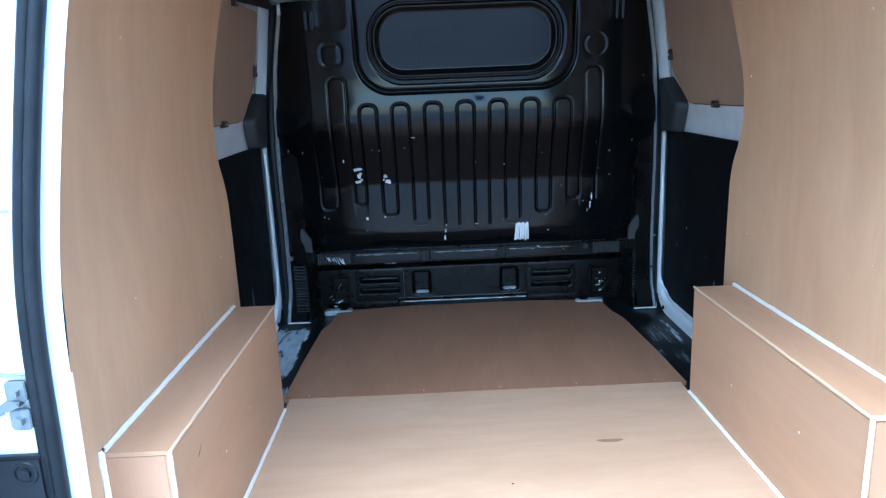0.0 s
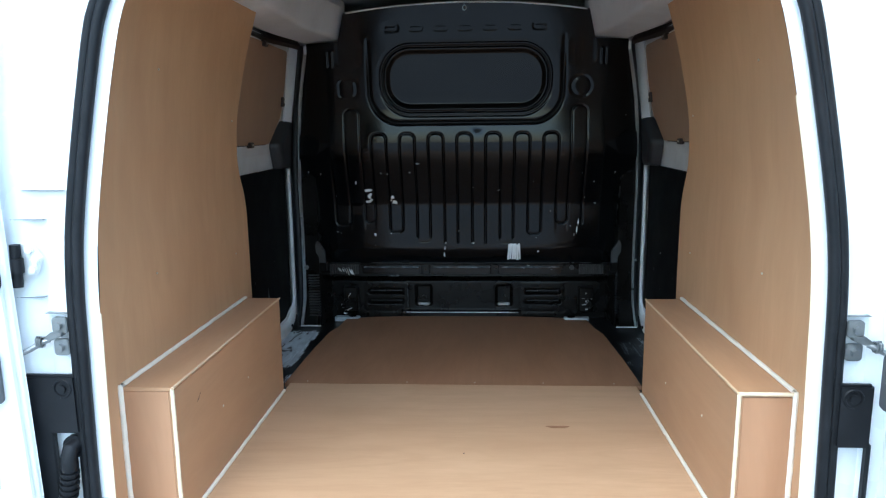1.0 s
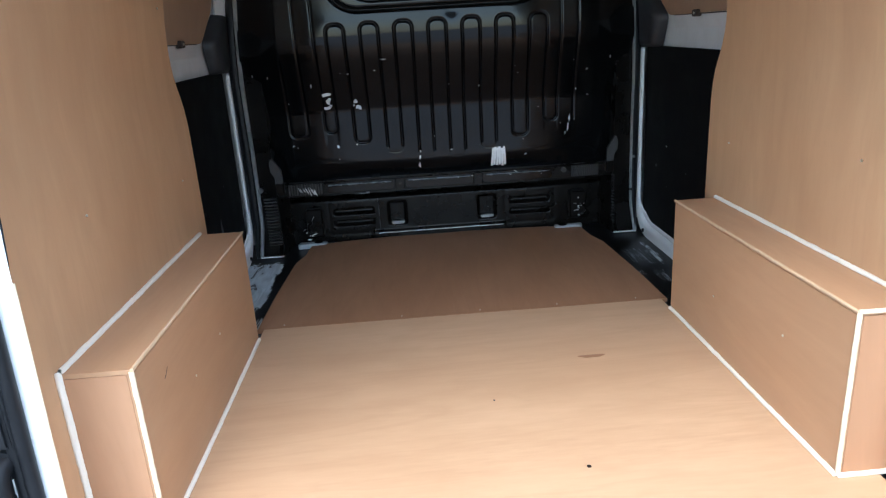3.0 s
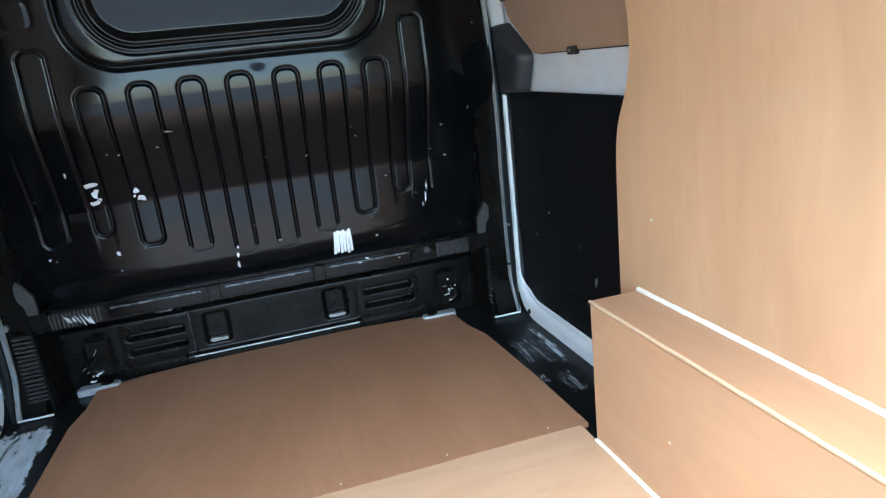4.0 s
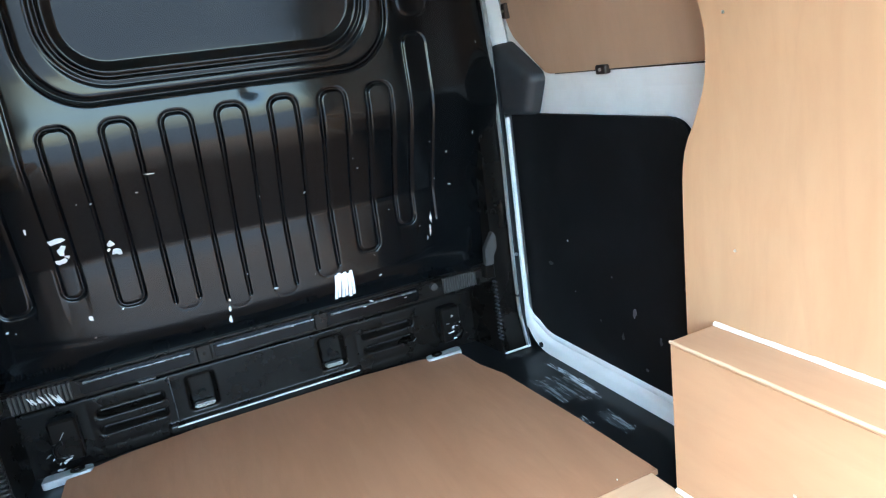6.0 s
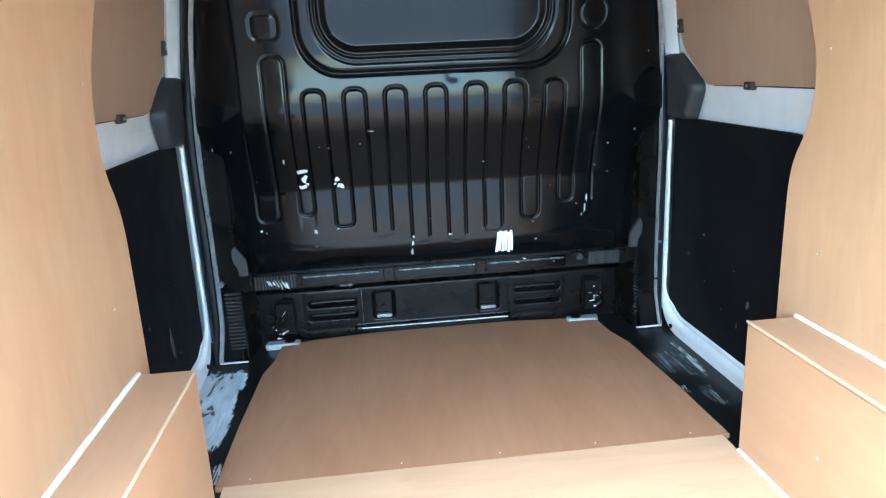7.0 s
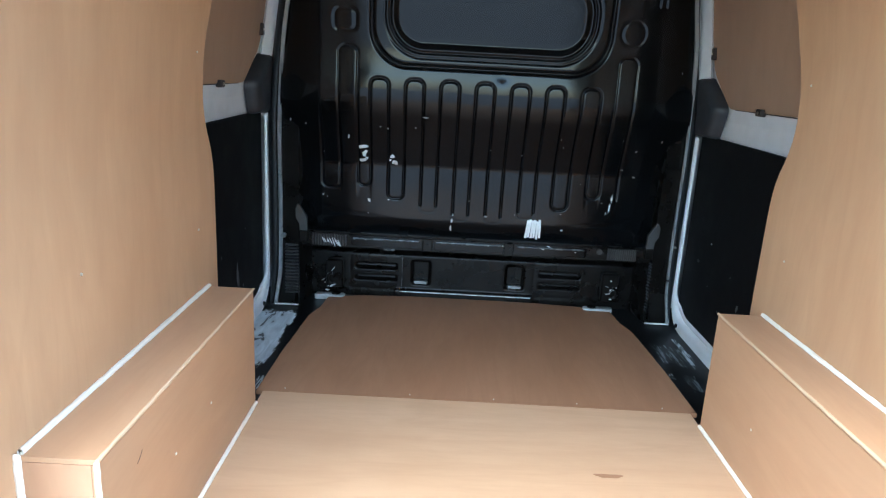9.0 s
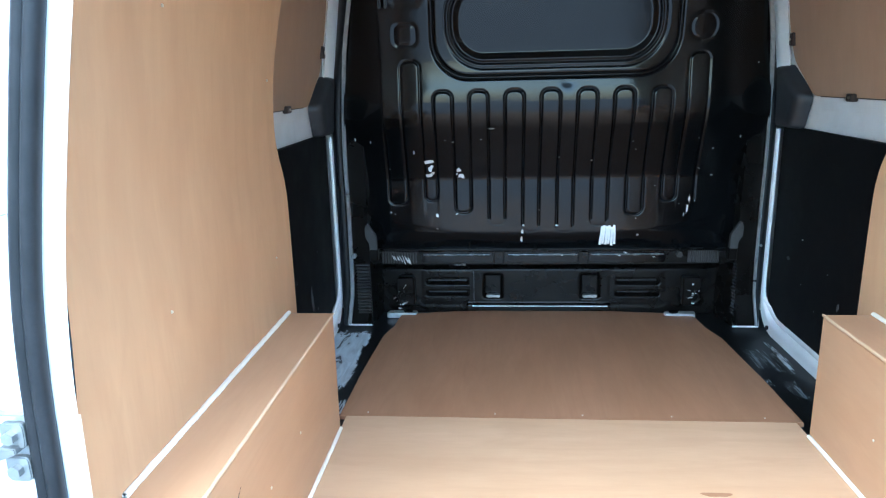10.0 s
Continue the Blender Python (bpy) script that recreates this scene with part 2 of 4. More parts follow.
def thing(name, at, label, category, group="", kind=""):
    ob = new(name)
    ob.empty_display_size = 0.05
    ob.location = at
    return tagged(ob, label, category, group, kind)


def box(bm, x0, x1, y0, y1, z0, z1, bevel=0.0, segments=1):
    fresh = bmesh.ops.create_cube(bm, size=1.0)["verts"]
    for v in fresh:
        v.co = Vector(((x0 + x1) / 2 + v.co.x * abs(x1 - x0), (y0 + y1) / 2 + v.co.y * abs(y1 - y0), (z0 + z1) / 2 + v.co.z * abs(z1 - z0)))
    if bevel:
        edges = {e for v in fresh for e in v.link_edges}
        bmesh.ops.bevel(bm, geom=list(edges), offset=bevel, segments=segments, affect="EDGES")
    return bm


def a_box(*args, **kw):
    return box(bmesh.new(), *args, **kw)


def rod(bm, p, q, r, n=12, r2=None):
    """A capped round bar from p to q."""
    p, q = Vector(p), Vector(q)
    m = Matrix.Translation((p + q) / 2) @ (q - p).to_track_quat("Z", "Y").to_matrix().to_4x4()
    bmesh.ops.create_cone(bm, cap_ends=True, segments=n, radius1=r, radius2=r if r2 is None else r2, depth=(q - p).length, matrix=m)
    return bm


def tube(bm, path, r, n=8, flat=1.0):
    """A round or flattened bar along a line of places."""
    path = [Vector(p) for p in path]
    rings = []
    for i, p in enumerate(path):
        d = (path[min(i + 1, len(path) - 1)] - path[max(i - 1, 0)]).normalized()
        side = d.cross(Vector((0, 1, 0)))
        if side.length < 0.1:
            side = d.cross(Vector((0, 0, 1)))
        side.normalize()
        up = side.cross(d).normalized()
        rings.append([bm.verts.new(p + side * r * math.cos(a) + up * r * flat * math.sin(a)) for a in (2 * math.pi * k / n for k in range(n))])
    for a, b in zip(rings, rings[1:]):
        for k in range(n):
            bm.faces.new((a[k], a[(k + 1) % n], b[(k + 1) % n], b[k]))
    bm.faces.new(rings[0])
    bm.faces.new(rings[-1])
    return bm


def prism(outline, axis, a, b, bevel=0.0):
    """A flat outline pushed from a to b along an axis; the outline lies in the other two."""
    bm = bmesh.new()

    def at(p, d):
        q = list(p)
        q.insert(axis, d)
        return bm.verts.new(q)
    low, high = [at(p, a) for p in outline], [at(p, b) for p in outline]
    n = len(outline)
    caps = [bm.faces.new(low), bm.faces.new(high)]
    for k in range(n):
        bm.faces.new((low[k], low[(k + 1) % n], high[(k + 1) % n], high[k]))
    if bevel:
        bmesh.ops.recalc_face_normals(bm, faces=bm.faces)
        bmesh.ops.bevel(bm, geom=[e for f in caps for e in f.edges], offset=bevel, segments=2, affect="EDGES")
    return bm


def rounded(points, radii, steps=7):
    """An outline with each corner rounded by its own radius."""
    out, n = [], len(points)
    for i, p in enumerate(points):
        p, a, b, r = Vector(p), Vector(points[i - 1]), Vector(points[(i + 1) % n]), radii[i] if isinstance(radii, (list, tuple)) else radii
        if r <= 0:
            out.append(tuple(p))
            continue
        u, w = (a - p).normalized(), (b - p).normalized()
        ang = u.angle(w)
        d = min(r / math.tan(ang / 2), (a - p).length * 0.49, (b - p).length * 0.49)
        s, e = p + u * d, p + w * d
        for k in range(steps + 1):
            t = k / steps
            out.append(tuple((1 - t) ** 2 * s + 2 * t * (1 - t) * p + t * t * e))
    return out


def sheet(fn, nu, nv, off):
    """A bent board: fn(u, v) gives one face, off(u, v) the way to the other."""
    bm = bmesh.new()
    A = [[bm.verts.new(fn(i / nu, j / nv)) for j in range(nv + 1)] for i in range(nu + 1)]
    B = [[bm.verts.new(Vector(fn(i / nu, j / nv)) + Vector(off(i / nu, j / nv))) for j in range(nv + 1)] for i in range(nu + 1)]
    for i in range(nu):
        for j in range(nv):
            bm.faces.new((A[i][j], A[i + 1][j], A[i + 1][j + 1], A[i][j + 1]))
            bm.faces.new((B[i][j], B[i][j + 1], B[i + 1][j + 1], B[i + 1][j]))
    for i in range(nu):
        bm.faces.new((A[i][0], B[i][0], B[i + 1][0], A[i + 1][0]))
        bm.faces.new((A[i][nv], A[i + 1][nv], B[i + 1][nv], B[i][nv]))
    for j in range(nv):
        bm.faces.new((A[0][j], A[0][j + 1], B[0][j + 1], B[0][j]))
        bm.faces.new((A[nu][j], B[nu][j], B[nu][j + 1], A[nu][j + 1]))
    return bm


def curve_of(table):
    """A smooth run of values through a short table of (place, value)."""
    xs, ys = zip(*table)

    def f(x):
        if x <= xs[0]:
            return ys[0]
        if x >= xs[-1]:
            return ys[-1]
        k = max(i for i in range(len(xs) - 1) if xs[i] <= x)
        t = (x - xs[k]) / (xs[k + 1] - xs[k])
        slope = [(ys[min(i + 1, len(xs) - 1)] - ys[max(i - 1, 0)]) / (xs[min(i + 1, len(xs) - 1)] - xs[max(i - 1, 0)]) for i in (k, k + 1)]
        h = xs[k + 1] - xs[k]
        return (2 * t ** 3 - 3 * t * t + 1) * ys[k] + (t ** 3 - 2 * t * t + t) * h * slope[0] + (3 * t * t - 2 * t ** 3) * ys[k + 1] + (t ** 3 - t * t) * h * slope[1]
    return f


# ---- plan: the load bay, y from the open rear (-0.95) to the bulkhead (0.9), floor boards at 0 ----
GROUND_Z, FLOOR_STEEL_Z, ROOF_Z = -0.56, -0.016, 1.46
ply_x = curve_of([(0.0, 0.742), (0.60, 0.742), (0.75, 0.745), (0.88, 0.734), (1.0, 0.726), (1.14, 0.705), (1.24, 0.682), (1.36, 0.645)])
ply_front = curve_of([(0.0, 0.079), (0.62, 0.079), (0.69, 0.070), (0.74, 0.046), (0.82, 0.012), (0.90, 0.002), (0.96, 0.014), (1.02, 0.032), (1.24, 0.074), (1.36, 0.076)])
ply_rear = curve_of([(0.0, -0.935), (1.0, -0.930), (1.36, -0.925)])
mouth_x = curve_of([(-0.1, 0.728), (0.20, 0.725), (0.43, 0.720), (0.60, 0.715), (0.72, 0.703), (0.90, 0.670), (1.07, 0.632), (1.14, 0.608), (1.22, 0.560), (1.28, 0.475), (1.31, 0.36)])
SIDES = ((-1, "west"), (1, "east"))


# ---- ground and shell ----
def shell():
    bm = bmesh.new()
    bmesh.ops.create_grid(bm, x_segments=8, y_segments=8, size=400)
    bmesh.ops.translate(bm, verts=bm.verts, vec=(0, 0, GROUND_Z))
    tagged(part("ground", bm, GROUND), "grey concrete yard under the parked van", "ground", kind="structure")
    tagged(part("floor", a_box(-0.88, 0.88, -0.95, 1.06, -0.30, FLOOR_STEEL_Z, bevel=0.003), FLOOR_STEEL),
           "black painted steel load floor scraped to pale metal", "floor", kind="structure")
    for s, side in SIDES:
        tagged(part("wall_" + side, a_box(s * 0.885, s * 0.93, -0.94, 1.10, GROUND_Z, ROOF_Z + 0.05, bevel=0.01), WHITE),
               "white painted steel side of the van body", "wall", kind="structure")
    tagged(part("wall_north", a_box(-0.885, 0.885, 1.065, 1.10, GROUND_Z, ROOF_Z + 0.05), WHITE),
           "plain white wall closing the van behind the bulkhead", "wall", kind="structure")
    tagged(part("wall_south", a_box(-0.885, 0.885, -0.94, -0.90, GROUND_Z, -0.305), WHITE),
           "white body panel under the rear opening", "wall", kind="structure")
    bm = sheet(lambda u, v: (-0.88 + 1.76 * u, -0.94 + 2.0 * v, ROOF_Z - 0.03 * (2 * u - 1) ** 2 + 0.006 * math.cos(v * 40)), 24, 60, lambda u, v: (0, 0, 0.03))
    tagged(part("ceiling", bm, FOIL, smooth=True), "pale grey pressed steel van roof", "ceiling", kind="structure")


shell()


# ---- rear opening: jambs, seal, pillars ----
def contour(y, grow=0.0, steps=46):
    """The rear opening from the sill up one side, over the top and down the other."""
    zs = [-0.1 + 1.41 * k / steps for k in range(steps + 1)]
    up = [(mouth_x(z) + grow * min(1, (1.34 - z) / 0.25), y, z + grow * max(0, (z - 1.0) / 0.31)) for z in zs]
    top = [(0.36 - 0.72 * k / 10, y, 1.31 + grow + 0.012 * math.sin(math.pi * k / 10)) for k in range(1, 10)]
    return up + top + [(-x, yy, z) for x, yy, z in reversed(up)]


def rear_opening():
    for s, side in SIDES:
        def jamb(u, v):
            z = -0.02 + 1.325 * u
            a = 2.6 * v
            if a < 1:
                return (s * (mouth_x(z) + 0.006 - 0.031 * a), -0.948, z)
            b = (a - 1) / 1.6
            return (s * (mouth_x(z) - 0.025 + 0.033 * b * b), -0.948 + 0.012 * b, z)
        tagged(part("door_jamb", sheet(jamb, 44, 13, lambda u, v: (s * 0.004, 0.004, 0)), WHITE),
               "white painted steel jamb of the rear opening", "door jamb", kind="structure")
        inner_edge = bpy.data.objects["door_jamb" if s < 0 else "door_jamb.001"]
        top = 0.54 if s < 0 else 0.95
        part("cream_bead", tube(bmesh.new(), [(s * (mouth_x(top * k / 30) - 0.0252), -0.9455, top * k / 30) for k in range(31)], 0.0019, 6), CREAM, inner_edge, "thin cream bead against the plywood")
        part("panel_gap", a_box(s * 0.7015, s * 0.727, -0.9492, -0.946, 0.1400, 0.1410), STEEL, inner_edge)
        if s > 0:
            part("slot_plug", prism(rounded([(0.7070, 0.066), (0.7145, 0.066), (0.7150, 0.104), (0.7105, 0.114)], 0.003, 3), 1, -0.951, -0.946), RUBBER, inner_edge, "black rubber plug")

        def pillar(u, v):
            z = -0.30 + 1.72 * u
            zz = min(max(z, -0.1), 1.30)
            return (s * ((mouth_x(zz) + 0.02) * (1 - v) + 0.90 * v), -0.944 + 0.012 * math.sin(v * 7) * (v > 0.3), z)
        tagged(part("rear_pillar", sheet(pillar, 40, 10, lambda u, v: (0, 0.03, 0)), WHITE, smooth=True),
               "white body pillar beside the rear opening", "pillar", kind="structure")
        post = bpy.data.objects["rear_pillar" if s < 0 else "rear_pillar.001"]
        for x0, x1, z in ((0.784, 0.850, 0.731), (0.800, 0.855, 0.575), (0.757, 0.800, 0.5425), (0.739, 0.820, 0.788))[:4 if s < 0 else 3][2 if s > 0 else 0:]:
            part("panel_gap", a_box(s * x0, s * x1, -0.9555, -0.93, z, z + 0.0011), STEEL, post)
    # black sliver laid over the jamb edge as the shadow between jamb and plywood
    slit = [(-mouth_x(z) + 0.0250 + w, z) for z, w in ((0.55, -0.002), (0.57, 0.0008), (0.62, 0.0020), (0.67, 0.0006), (0.69, -0.002))]
    slit += [(-mouth_x(z) + 0.020, z) for z in (0.69, 0.55)]
    part("panel_gap", prism(slit, 1, -0.9468, -0.9458), RUBBER, bpy.data.objects["door_jamb"], "dark sliver painting the shadow gap beside the plywood")
    header = [(0.36 - 0.72 * k / 10, 1.318 + 0.012 * math.sin(math.pi * k / 10)) for k in range(11)] + [(-0.55, 1.49), (0.55, 1.49)]
    tagged(part("rear_header", prism(header, 1, -0.944, -0.90), WHITE), "white steel header over the rear opening", "header", kind="structure")
    seal = thing("door_seal", (0, -0.96, -0.1), "black rubber weatherstrip round the open rear doorway", "door seal")
    part("seal_lip", tube(bmesh.new(), contour(-0.958, 0.009), 0.0105, 10, 1.1), RUBBER, seal, smooth=True)
    part("seal_base", tube(bmesh.new(), contour(-0.954, 0.026), 0.0105, 10, 1.0), RUBBER, seal, smooth=True)


rear_opening()


# ---- plywood lining ----
def screw(parent, at, way, r=0.0035):
    bm = bmesh.new()
    p, d = Vector(at), Vector(way)
    rod(bm, p - d * 0.002, p + d * 0.0012, r, 10, r * 0.8)
    part("screw", bm, SCREW, parent)


def side_panel(s):
    root = thing("side_panel", (s * 0.75, -0.4, 0.0), "tall curved plywood lining board screwed to the van side", "wall panel", "plywood side panels")

    def face(u, v):
        z = 0.0 + 1.36 * u
        return (s * ply_x(z), ply_rear(z) * (1 - v) + ply_front(z) * v, z)
    part("board", sheet(face, 48, 16, lambda u, v: (s * 0.006, 0, 0)), PLY_WALL, root, smooth=True)
    for y, z in ((-0.042, 0.932), (-0.05, 0.50), (-0.60, 0.55), (-0.55, 1.05)):
        screw(root, (s * (ply_x(z) - 0.001), y, z), (-s, 0, 0), 0.0032)
    return root


def arch_box(s):
    root = thing("wheel_arch_box", (s * 0.68, -0.41, 0.0), "plywood box over the wheel arch with pale sealed edges", "wheel arch box", "wheel arch boxes")
    xi, xo, y0, y1, h = s * 0.62, s * 0.741, -0.82, 0.0, 0.335
    t = 0.009
    part("inner_board", a_box(xi, xi + s * t, y0, y1, 0.001, h - t, bevel=0.0006), PLY_LONG, root)
    part("top_board", a_box(xi, xo - s * 0.001, y0, y1, h - t + 0.0005, h, bevel=0.0006), PLY_LONG, root)
    part("rear_board", a_box(xi + s * (t + 0.0005), xo - s * 0.001, y0, y0 + t, 0.001, h - t - 0.0005, bevel=0.0006), PLY_END, root)
    part("front_board", a_box(xi + s * (t + 0.0005), xo - s * 0.001, y1 - t, y1, 0.001, h - t - 0.0005, bevel=0.0006), PLY_END, root)

    def bead(name, path, r, material, label):
        """A hand-laid strip, a little uneven."""
        pts = []
        for a, b in zip(path, path[1:]):
            for k in range(90):
                p = Vector(a).lerp(Vector(b), k / 90)
                pts.append(p + Vector((0.0006 * noise.noise(p * 31), 0.0006 * noise.noise(p * 37 + Vector((3, 0, 0))), 0.0006 * noise.noise(p * 41))))
        pts.append(Vector(path[-1]))
        bm = tube(bmesh.new(), pts, r, 8)
        for v in bm.verts:
            q = v.co * 80
            v.co += 0.12 * r * Vector((noise.noise(q), 0.0, noise.noise(q + Vector((7, 3, 1))))) + 0.09 * r * noise.noise_vector(q * 3.1)
        part(name, bm, material, root, label, smooth=True)
    bead("sealant_strip", [(xo - s * 0.004, y1 + 0.0, h + 0.002), (xo - s * 0.004, y0 - 0.003, h + 0.002), (xo - s * 0.004, y0 - 0.003, 0.004)], 0.0058, STRIP, "off-white sealant strip")
    bead("edge_strip", [(xi - s * 0.001, y1, h - 0.001), (xi - s * 0.001, y0 - 0.001, h - 0.001)], 0.0034, RAW_EDGE, "pale raw plywood edge")
    bead("corner_strip", [(xi, y0 - 0.001, h - 0.003), (xi, y0 - 0.001, 0.004)], 0.0046, CREAM, "cream corner bead")
    bead("foot_strip", [(xi - s * 0.003, y1 - 0.004, 0.0035), (xi - s * 0.003, y0, 0.0035)], 0.0052, STRIP, "off-white sealant along the floor")
    bead("foot_strip", [(xi, y0 - 0.003, 0.0035), (xo - s * 0.004, y0 - 0.003, 0.0035)], 0.0050, STRIP, "off-white sealant along the floor")
    if s > 0:
        bead("end_strip", [(xi, y0 - 0.001, h - 0.001), (xo - s * 0.006, y0 - 0.001, h - 0.001)], 0.0045, CREAM, "cream bead on the end")
        spots = ((-0.275, 0.147), (-0.60, 0.187))
    else:
        spots = ((-0.342, 0.179), (-0.541, 0.174))
        part("knot", prism(rounded([(-0.700, 0.250), (-0.682, 0.262), (-0.674, 0.268), (-0.690, 0.254)], 0.002, 3), 0, xi + 0.0005, xi - 0.0015), BROWN_CLIP, root, "dark knot in the wood")
    for y, z in spots:
        screw(root, (xi, y, z), (-s, 0, 0), 0.0038)
    return root


for s_, side_ in SIDES:
    side_panel(s_)
    arch_box(s_)


def floor_sheets():
    rear = thing("floor_board", (0, -0.4, FLOOR_STEEL_Z), "pale smooth plywood floor sheet between the wheel arch boxes", "floor board", "plywood floor boards")
    tee = [(0.6195, 0.074), (0.6195, -0.8215), (0.7005, -0.8215), (0.7005, -0.935)]
    part("board", prism(tee + [(-x, y) for x, y in reversed(tee)], 2, -0.0155, 0.0, 0.001), PLY_REAR, rear)
    stain = [(0.305 + 0.032 * math.cos(a) * (1 + 0.25 * math.sin(3 * a)), -0.268 + 0.010 * math.sin(a) * (1 + 0.3 * math.cos(2 * a))) for a in (k * math.pi / 9 for k in range(18))]
    part("knot", prism(stain, 2, -0.001, 0.0008), PLY_FRONT, rear, "brown oval knot")
    for x, y, r in ((0.022, -0.449, 0.0026), (0.175, -0.727, 0.0045)):
        part("knot", rod(bmesh.new(), (x, y, -0.001), (x, y, 0.0008), r, 9), BROWN_CLIP, rear, "small dark pin knot")
    front = thing("floor_board", (0.0, 0.5, FLOOR_STEEL_Z), "darker plywood floor sheet cut to fit before the bulkhead", "floor board", "plywood floor boards")
    half = [(0.640, 0.078), (0.634, 0.36), (0.616, 0.70), (0.590, 0.80), (0.580, 0.930), (0.44, 0.966), (0.25, 0.984)]
    outline = rounded([(x, y) for x, y in half] + [(-x - 0.0, y) for x, y in reversed(half)], [0, 0.02, 0.08, 0.05, 0.02, 0.02, 0.02] + [0.02, 0.02, 0.02, 0.05, 0.08, 0.02, 0], 4)
    part("board", prism(outline, 2, -0.0155, -0.0015, 0.001), PLY_FRONT, front)
    for x in (-0.561, -0.196, 0.05, 0.294, 0.545):
        screw(front, (x, 0.098, -0.001), (0, 0, 1), 0.0022)


floor_sheets()


# ---- bulkhead ----
def tilt(z):
    return np.radians(np.interp(z, [0.30, 0.42, 0.548, 0.566, 0.60, 0.75, 0.80, 0.84, 0.89, 0.97, 1.05, 1.45], [0.0, 1.0, 2.0, 17.0, 18.5, 18.5, 9.0, -2.5, -3.5, 0.0, 8.0, 8.0]))


ZS = np.linspace(0.28, 1.45, 9001)
lean = np.concatenate([[0.0], np.cumsum(np.tan(tilt(ZS[:-1])) * np.diff(ZS))])


def smooth_step(a, b, x):
    t = np.clip((x - a) / (b - a), 0, 1)
    return t * t * (3 - 2 * t)


def rounded_distance(x, z, cx, cz, hx, hz, r):
    dx, dz = np.abs(x - cx) - (hx - r), np.abs(z - cz) - (hz - r)
    return np.hypot(np.maximum(dx, 0), np.maximum(dz, 0)) + np.minimum(np.maximum(dx, dz), 0) - r


# raised ribs (centre, half width, top) and the feet of the gaps between them: the pressing winds over and under
RIBS = [(-0.501, 0.034, 0.984)] + [(-0.0065 + 0.1268 * k, 0.0335, 0.878) for k in range(-3, 4)] + [(0.492, 0.033, 0.990)]
GAP_FEET = [0.474, 0.427, 0.380, 0.352, 0.350, 0.374, 0.416, 0.468]


def crease_z(x):
    return 0.312 + 0.17 * np.abs(x + 0.02) ** 1.5


def pressed_y(x, z):
    """How far the pressed sheet lies towards the cab at a place across and up."""
    y = 0.905 - np.interp(z, ZS, lean)
    edge = 0.842 - 0.055 * smooth_step(0.75, 1.27, z)
    y = y + (np.maximum(edge, y + 0.014) - y) * smooth_step(0.60, 0.765, np.abs(x))
    y = y + 0.0035 * (1 - smooth_step(-0.045, 0.008, z - crease_z(x))) + 0.0008 * np.exp(-((z - crease_z(x)) / 0.009) ** 2)
    for k, (cx, hw, top) in enumerate(RIBS):
        deep = 0.0032 if k in (0, 8) else 0.0054
        low_left, low_right = (GAP_FEET[k - 1] if k > 0 else 0.45), (GAP_FEET[k] if k < 8 else 0.44)
        d = rounded_distance(x, z, cx, top / 2, hw, top / 2, 0.026)
        foot = np.where(x < cx, low_left, low_right) + 0.024
        y = y + deep * np.exp(-(d / 0.0036) ** 2) * smooth_step(-0.004, 0.004, z - foot)
        if k < 8:
            nx, nhw, _ = RIBS[k + 1]
            a, b = cx + hw, nx - nhw
            d = rounded_distance(x, z, (a + b) / 2, low_right + 0.5, (b - a) / 2, 0.5, 0.022)
            y = y + (0.0008 if k in (2, 3, 4, 5) else 0.0050) * np.exp(-(d / 0.0036) ** 2) * (1 - smooth_step(-0.004, 0.004, z - low_right - 0.024))
        y = y - 0.0015 * smooth_step(0.40, 0.54, z) * (1 - smooth_step(-0.008, 0.004, rounded_distance(x, z, cx, (top + 0.30) / 2, hw, (top - 0.30) / 2, 0.026)))
    # one more winding beyond the first rib
    d = rounded_distance(x, z, -0.570, 0.962, 0.034, 0.5, 0.022)
    y = y + 0.0038 * np.exp(-(d / 0.0038) ** 2) * (1 - smooth_step(0.60, 0.80, z)) * (1 - smooth_step(-0.570, -0.545, x) * smooth_step(0.48, 0.50, z))
    d = rounded_distance(x, z, 0.0, 1.107, 0.328, 0.107, 0.092)
    y = y + 0.012 * (1 - smooth_step(-0.006, 0.020, d))
    y = y + 0.0055 * np.exp(-((d - 0.028) / 0.005) ** 2) + 0.0022 * np.exp(-((d - 0.046) / 0.005) ** 2)
    e = rounded_distance(x, z, 0.0, 1.24, 0.418, 0.316, 0.13)
    fade = 1 - smooth_step(1.10, 1.30, z)
    y = y + fade * (0.0085 * np.exp(-(e / 0.007) ** 2) - 0.006 * (1 - smooth_step(-0.012, 0.006, e)))
    q = rounded_distance(x, z, -0.512, 1.070, 0.037, 0.034, 0.020)
    y = y + 0.0016 * np.exp(-(q / 0.007) ** 2)
    q = rounded_distance(x, z, 0.494, 1.072, 0.040, 0.040, 0.038)
    y = y + 0.0016 * np.exp(-(q / 0.007) ** 2)
    for cx in (-0.505, 0.497):
        q = rounded_distance(x, z, cx, 1.215, 0.055, 0.055, 0.025)
        y = y + 0.0012 * (1 - smooth_step(-0.02, 0.01, q))
    for cx in (-0.600, -0.578, 0.578, 0.600):
        q = rounded_distance(x, z, cx, 1.195, 0.003, 0.030, 0.003)
        y = y - 0.0030 * np.exp(-(np.maximum(q, 0) / 0.0035) ** 2)
    for k in range(-3, 4):
        q = rounded_distance(x, z, 0.105 * k, 1.318, 0.026, 0.009, 0.008)
        y = y + 0.0010 * np.exp(-(q / 0.009) ** 2)
